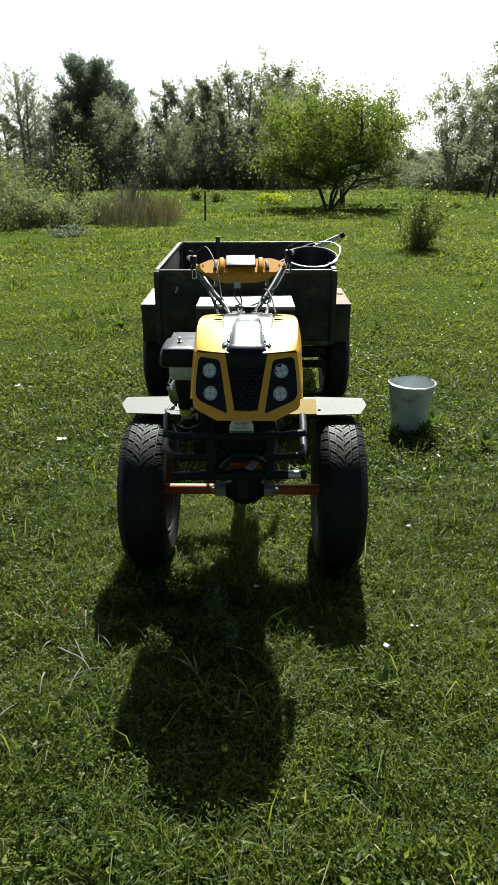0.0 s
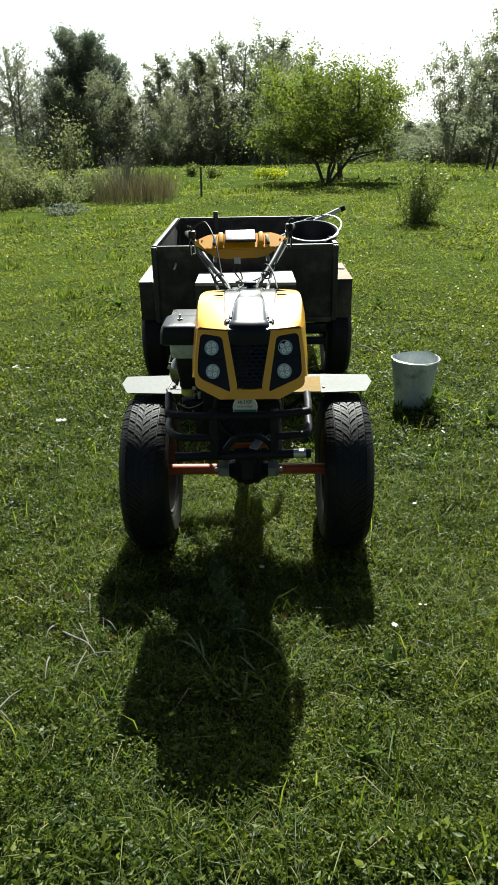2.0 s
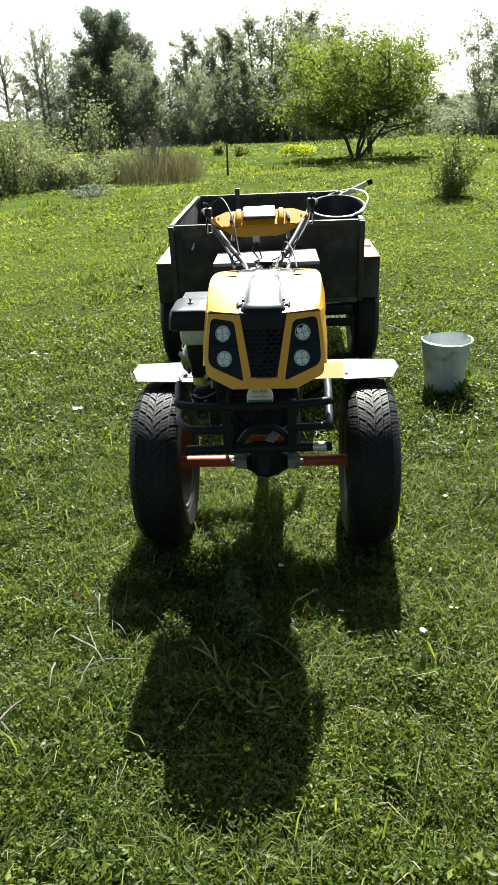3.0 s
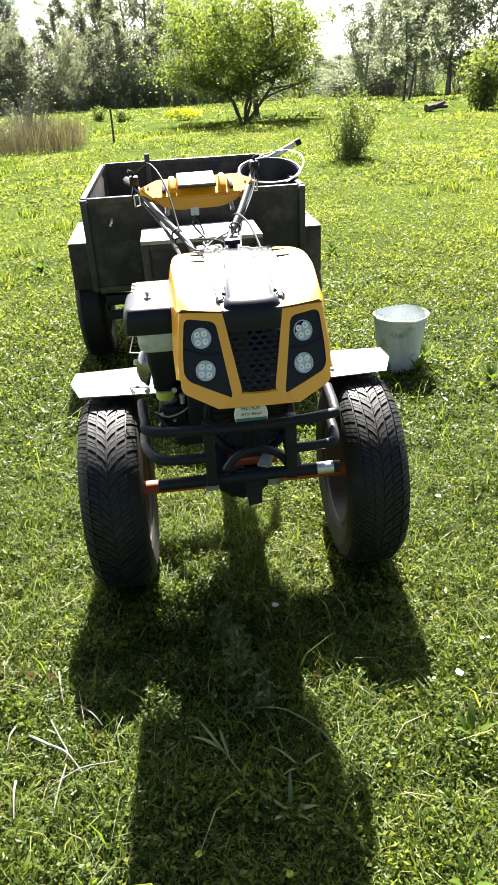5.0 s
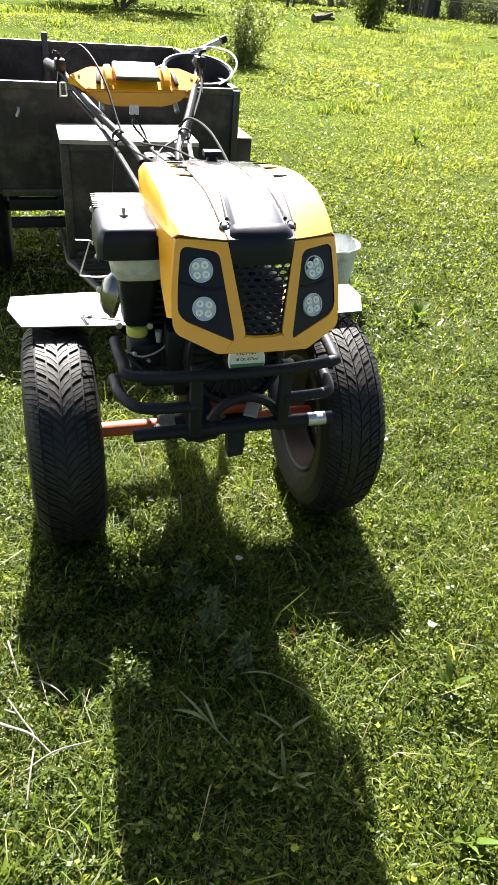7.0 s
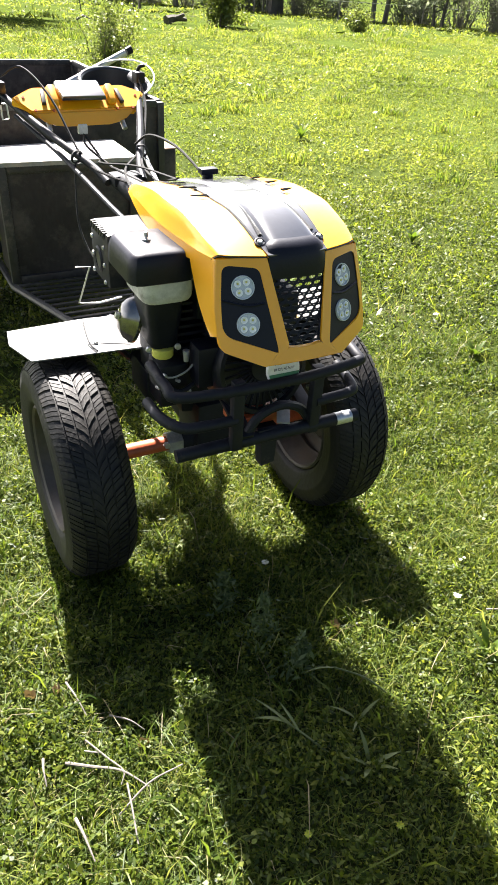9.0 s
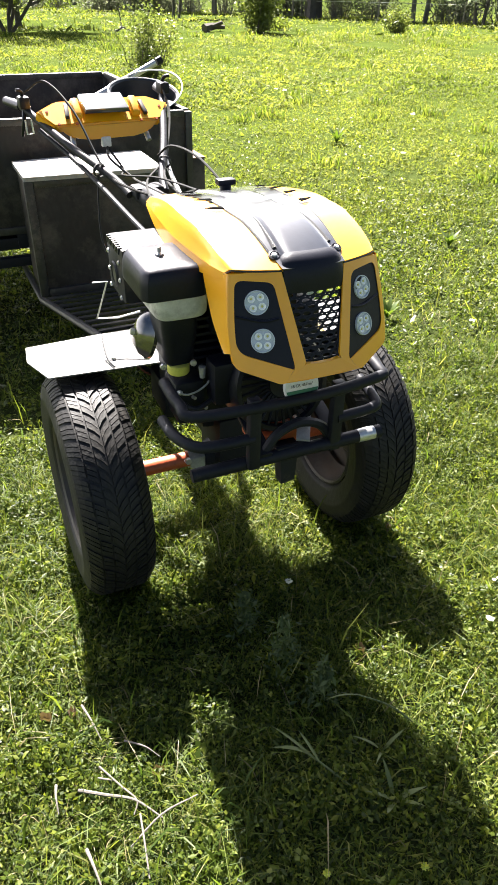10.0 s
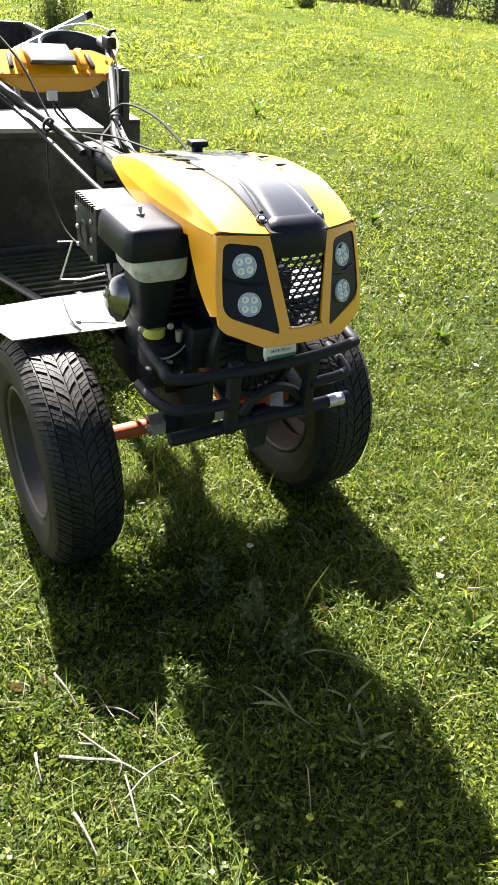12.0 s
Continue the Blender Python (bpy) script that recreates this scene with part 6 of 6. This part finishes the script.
twig("fallen_twig", [[(-0.65, 1.785, 0.0), (-0.655, 1.755, 0.01), (-0.657, 1.725, 0.0)]], "short pale stalk in the grass", 0.004)
twig("fallen_twig", [[(-0.623, 1.64, 0.0), (-0.618, 1.60, 0.012), (-0.612, 1.55, 0.0)]], "short pale stick in the grass", 0.0045)
twig("fallen_twig", [[(0.497, 1.713, 0.0), (0.52, 1.69, 0.012), (0.545, 1.673, 0.0)]], "short dead twig in the grass", 0.003)
twig("fallen_twig", [[(0.79, 4.88, 0.02), (0.83, 4.80, 0.03), (0.87, 4.72, 0.02)]], "pale stick lying behind the bucket", 0.009)


def sprout(name, x, y, n, length, width, seed, label, material, spread=0.5, category="plant"):
    """A single plant: broad bent blades from one root, each its own leaf."""
    r = random.Random(seed)
    t = thing(name, (x, y, gz(x, y)), label, category)
    for k in range(n):
        a = math.tau * (k + r.uniform(-0.3, 0.3)) / n
        ln, w = length * r.uniform(0.65, 1.1), width * r.uniform(0.7, 1.2)
        d = Vector((math.cos(a), math.sin(a), 0))
        s = Vector((-d.y, d.x, 0))
        bm = bmesh.new()
        rows = []
        for q in range(6):
            f = q / 5
            p = Vector((x, y, gz(x, y))) + d * ln * spread * f ** 1.3 + Vector((0, 0, ln * (f - 0.45 * spread * f * f)))
            ww = w * math.sin(math.pi * (0.12 + 0.86 * f)) * 0.5
            rows.append([bm.verts.new(p - s * ww), bm.verts.new(p + Vector((0, 0, -0.12 * ww))), bm.verts.new(p + s * ww)])
        for u, v in zip(rows, rows[1:]):
            for q in range(2):
                bm.faces.new((u[q], u[q + 1], v[q + 1], v[q]))
        part("leaf", bm, material, t)
    return t


BROAD = leaf_material("broad_leaves", [(0.05, 0.09, 0.014), (0.09, 0.14, 0.02), (0.13, 0.17, 0.03)], 0.4, 0.42)
PALE_STALK = leaf_material("pale_stalks", [(0.12, 0.155, 0.055), (0.18, 0.21, 0.085)], 0.35, 0.5)
for k, (x, y, n, ln, w) in enumerate([(-0.03, 1.497, 5, 0.085, 0.011), (0.01, 1.60, 3, 0.095, 0.007), (0.03, 2.09, 4, 0.05, 0.005)]):
    sprout("grass_sprout", x, y, n, ln, w, 100 + k, "pale green sprout with narrow bent leaves", PALE_STALK, 0.85)


def leaning_shoot(stem, leaves):
    """A single grass shoot lying over the turf: a pale stem that forks into a few flat blades."""
    x, y, _ = stem[0]
    t = thing("leaning_shoot", (x, y, gz(x, y)), "pale grass shoot leaning over the turf", "grass")
    part("stem", tubed(on_turf(stem), 0.0026, 6, 4, r_end=0.0018), PALE_STALK, t)
    for pts, width in leaves:
        line = on_turf(pts)
        bm = bmesh.new()
        rows = []
        for q in range(7):
            f = q / 6
            p = line[0].lerp(line[1], f).lerp(line[1].lerp(line[2], f), f)
            d = (line[2] - line[0]).normalized()
            side = Vector((-d.y, d.x, 0.25)) * width * 0.5 * math.sin(math.pi * (0.2 + 0.78 * f))
            rows.append([bm.verts.new(p - side), bm.verts.new(p - Vector((0, 0, 0.1 * width))), bm.verts.new(p + side)])
        for u, v in zip(rows, rows[1:]):
            for q in range(2):
                bm.faces.new((u[q], u[q + 1], v[q + 1], v[q]))
        part("leaf", bm, PALE_STALK, t)


leaning_shoot([(-0.105, 1.55, 0.0), (-0.135, 1.592, 0.02), (-0.163, 1.63, 0.035)],
              [([(-0.163, 1.63, 0.035), (-0.19, 1.645, 0.06), (-0.235, 1.66, 0.055)], 0.011),
               ([(-0.155, 1.62, 0.03), (-0.185, 1.66, 0.06), (-0.215, 1.70, 0.065)], 0.008),
               ([(-0.148, 1.61, 0.03), (-0.158, 1.645, 0.055), (-0.165, 1.67, 0.06)], 0.008)])
leaning_shoot([(0.10, 1.62, 0.0), (0.06, 1.66, 0.03), (0.0, 1.70, 0.05)],
              [([(0.0, 1.70, 0.05), (-0.04, 1.715, 0.06), (-0.075, 1.715, 0.05)], 0.005)])
for k, (x, y, n, ln, w) in enumerate([(-0.66, 2.20, 6, 0.05, 0.010), (-0.60, 2.44, 5, 0.06, 0.012), (1.02, 3.72, 9, 0.15, 0.02), (1.10, 3.86, 9, 0.13, 0.018), (0.84, 3.66, 7, 0.10, 0.016), (1.32, 3.53, 8, 0.12, 0.03), (-1.25, 6.4, 10, 0.14, 0.04), (1.17, 6.3, 8, 0.12, 0.035), (-0.72, 1.25, 6, 0.09, 0.02), (0.42, 1.62, 6, 0.09, 0.018), (0.28, 1.30, 6, 0.10, 0.014), (3.25, 7.3, 12, 0.2, 0.03), (2.3, 4.3, 9, 0.12, 0.03), (1.55, 2.9, 8, 0.1, 0.025)]):
    sprout("leafy_weed", x, y, n, ln, w, 130 + k, "tuft of broad green leaves in the grass", BROAD, 0.6)


WEED_LEAF = leaf_material("weed_leaves", [(0.04, 0.068, 0.026), (0.07, 0.105, 0.042), (0.105, 0.14, 0.06)], 0.4, 0.6)


def tall_sprig(x, y, h, seed):
    """An upright weed with small leaves all along its stem."""
    r = random.Random(seed)
    t = thing("upright_weed", (x, y, gz(x, y)), "grey-green upright weed with feathery leaves", "plant")
    z0 = gz(x, y)
    part("stem", tubed([(x, y, z0), (x + 0.01, y, z0 + h * 0.5), (x + 0.005, y + 0.01, z0 + h)], 0.0025, 6, 3), PALE_STALK, t)
    nr = np.random.default_rng(seed)
    n = 260
    f = nr.uniform(0.1, 1.0, n)
    pts = np.stack([x + 0.008 * f, y + 0.01 * f, z0 + h * f], 1) + nr.normal(size=(n, 3)) * np.array([0.024, 0.024, 0.008]) * (1.3 - f)[:, None]
    v, tri = leaf_cloud(pts, 0.0125, seed, 0.3)
    ob = new("leaves", np_mesh("leaves", v - np.array([x, y, z0]), tri, WEED_LEAF))
    ob.parent = t


tall_sprig(-0.105, 1.865, 0.19, 5)
tall_sprig(-0.055, 1.76, 0.12, 6)
tall_sprig(-0.13, 2.02, 0.12, 7)


def blossom(x, y, h, size, seed, label, material=None):
    """A single flower head of several petals on a stem."""
    t = thing("wild_flower", (x, y, gz(x, y)), label, "flower")
    r = random.Random(seed)
    z0 = gz(x, y)
    part("stem", tubed([(x, y, z0), (x + 0.004, y, z0 + h)], 0.0012, 5), PALE_STALK, t)
    bm = bmesh.new()
    for k in range(9):
        a = math.tau * k / 9
        c = Vector((x + 0.004, y, z0 + h))
        d = Vector((math.cos(a), math.sin(a), r.uniform(-0.1, 0.5))) * size
        s = Vector((-math.sin(a), math.cos(a), 0)) * size * 0.28
        bm.faces.new([bm.verts.new(q) for q in (c, c + d * 0.6 - s, c + d, c + d * 0.6 + s)])
    part("petals", bm, material or PETAL, t)


for k, (x, y, h, s) in enumerate([(0.027, 2.09, 0.05, 0.012), (0.555, 1.885, 0.04, 0.006), (0.575, 1.89, 0.035, 0.005), (-1.08, 3.53, 0.05, 0.02), (-1.06, 3.56, 0.04, 0.015), (-1.61, 4.45, 0.05, 0.024), (1.6, 3.247, 0.06, 0.016), (0.45, 1.78, 0.04, 0.012), (0.68, 2.55, 0.05, 0.01), (3.36, 6.33, 0.08, 0.03), (4.7, 8.05, 0.09, 0.035), (4.13, 10.2, 0.1, 0.04), (4.05, 10.3, 0.1, 0.035), (1.45, 2.6, 0.05, 0.012)]):
    blossom(x, y, h, s, 160 + k, "small white flower in the grass")
for k, (x, y) in enumerate([(-0.234, 1.427), (-0.06, 1.363), (-0.42, 1.33)]):
    blossom(x, y, 0.025, 0.009, 190 + k, "small yellow flower in the grass", YELLOW_FLOWER)

LEAF_BROWN = leaf_material("dead_leaves", [(0.13, 0.09, 0.06), (0.2, 0.145, 0.095)], 0.2, 0.6)
for k, (x, y) in enumerate([(-0.453, 1.735), (-0.584, 1.94), (-0.64, 1.95), (0.42, 2.19), (0.10, 1.84)]):
    t = thing("dead_leaf", (x, y, gz(x, y) + 0.012), "curled brown dead leaf on the grass", "leaf")
    bm = bmesh.new()
    a = 1.3 * k
    grid(bm, lambda i, j: Vector((x + math.cos(a) * 0.026 * (i - 0.5) - math.sin(a) * 0.018 * (j - 0.5) * math.sin(math.pi * (0.08 + 0.84 * i)),
                                  y + math.sin(a) * 0.026 * (i - 0.5) + math.cos(a) * 0.018 * (j - 0.5) * math.sin(math.pi * (0.08 + 0.84 * i)), gz(x, y) + 0.022 + 0.016 * (2 * j - 1) ** 2 + 0.005 * math.sin(9 * i + 4 * j))), 6, 4)
    part("blade", bm, LEAF_BROWN, t)

# dark dead wood and fence at the far side of the meadow
twig("dead_log", [[(8.05, 23.2, 0.05), (8.4, 23.3, 0.12), (8.75, 23.3, 0.1)], [(8.3, 23.25, 0.1), (8.6, 23.1, 0.25)]], "dark dead log lying in the far meadow", 0.17, BARK)
twig("dead_branch", [[(5.3, 23.0, 0.0), (5.55, 23.1, 0.1), (5.7, 23.0, 0.05)], [(5.5, 23.1, 0.08), (5.45, 23.1, 0.55)]], "thin dead branch standing in the meadow", 0.045, BARK)
fence = thing("wire_fence", (22.0, 35.0, gz(22.0, 35.0)), "thin wire fence before the wood", "fence")
posts = [(19.0, 38.5), (22.0, 35.0), (24.5, 31.5), (27.0, 27.5)]
for x, y in posts:
    part("post", tubed([(x, y, gz(x, y) - 0.1), (x, y, gz(x, y) + 0.9)], 0.04, 7), WOOD, fence)
part("wire", tubed([(x, y, gz(x, y) + 0.75) for x, y in posts], 0.012, 5), WIRE, fence)


# things of one kind that stand together
GROUPS = {"woodland_tree": "trees at the edge of the wood", "undergrowth": "undergrowth before the wood", "fruit_tree": "fruit trees in the meadow",
          "round_bush": "bushes in the meadow", "hedge_bush": "bushes at the meadow's edge", "young_tree": "young trees before the wood",
          "fallen_twig": "twigs in the grass", "grass_sprout": "sprouts in the lawn", "leaning_shoot": "sprouts in the lawn", "leafy_weed": "leafy weeds in the lawn",
          "upright_weed": "upright weeds in the lawn", "wild_flower": "flowers in the meadow", "dead_leaf": "dead leaves in the lawn",
          "low_bush": "low plants in the meadow"}
for ob in scene.objects:
    kind_name = ob.name.split(".")[0]
    if ob.parent is None and kind_name in GROUPS:
        tagged(ob, group=GROUPS[kind_name])
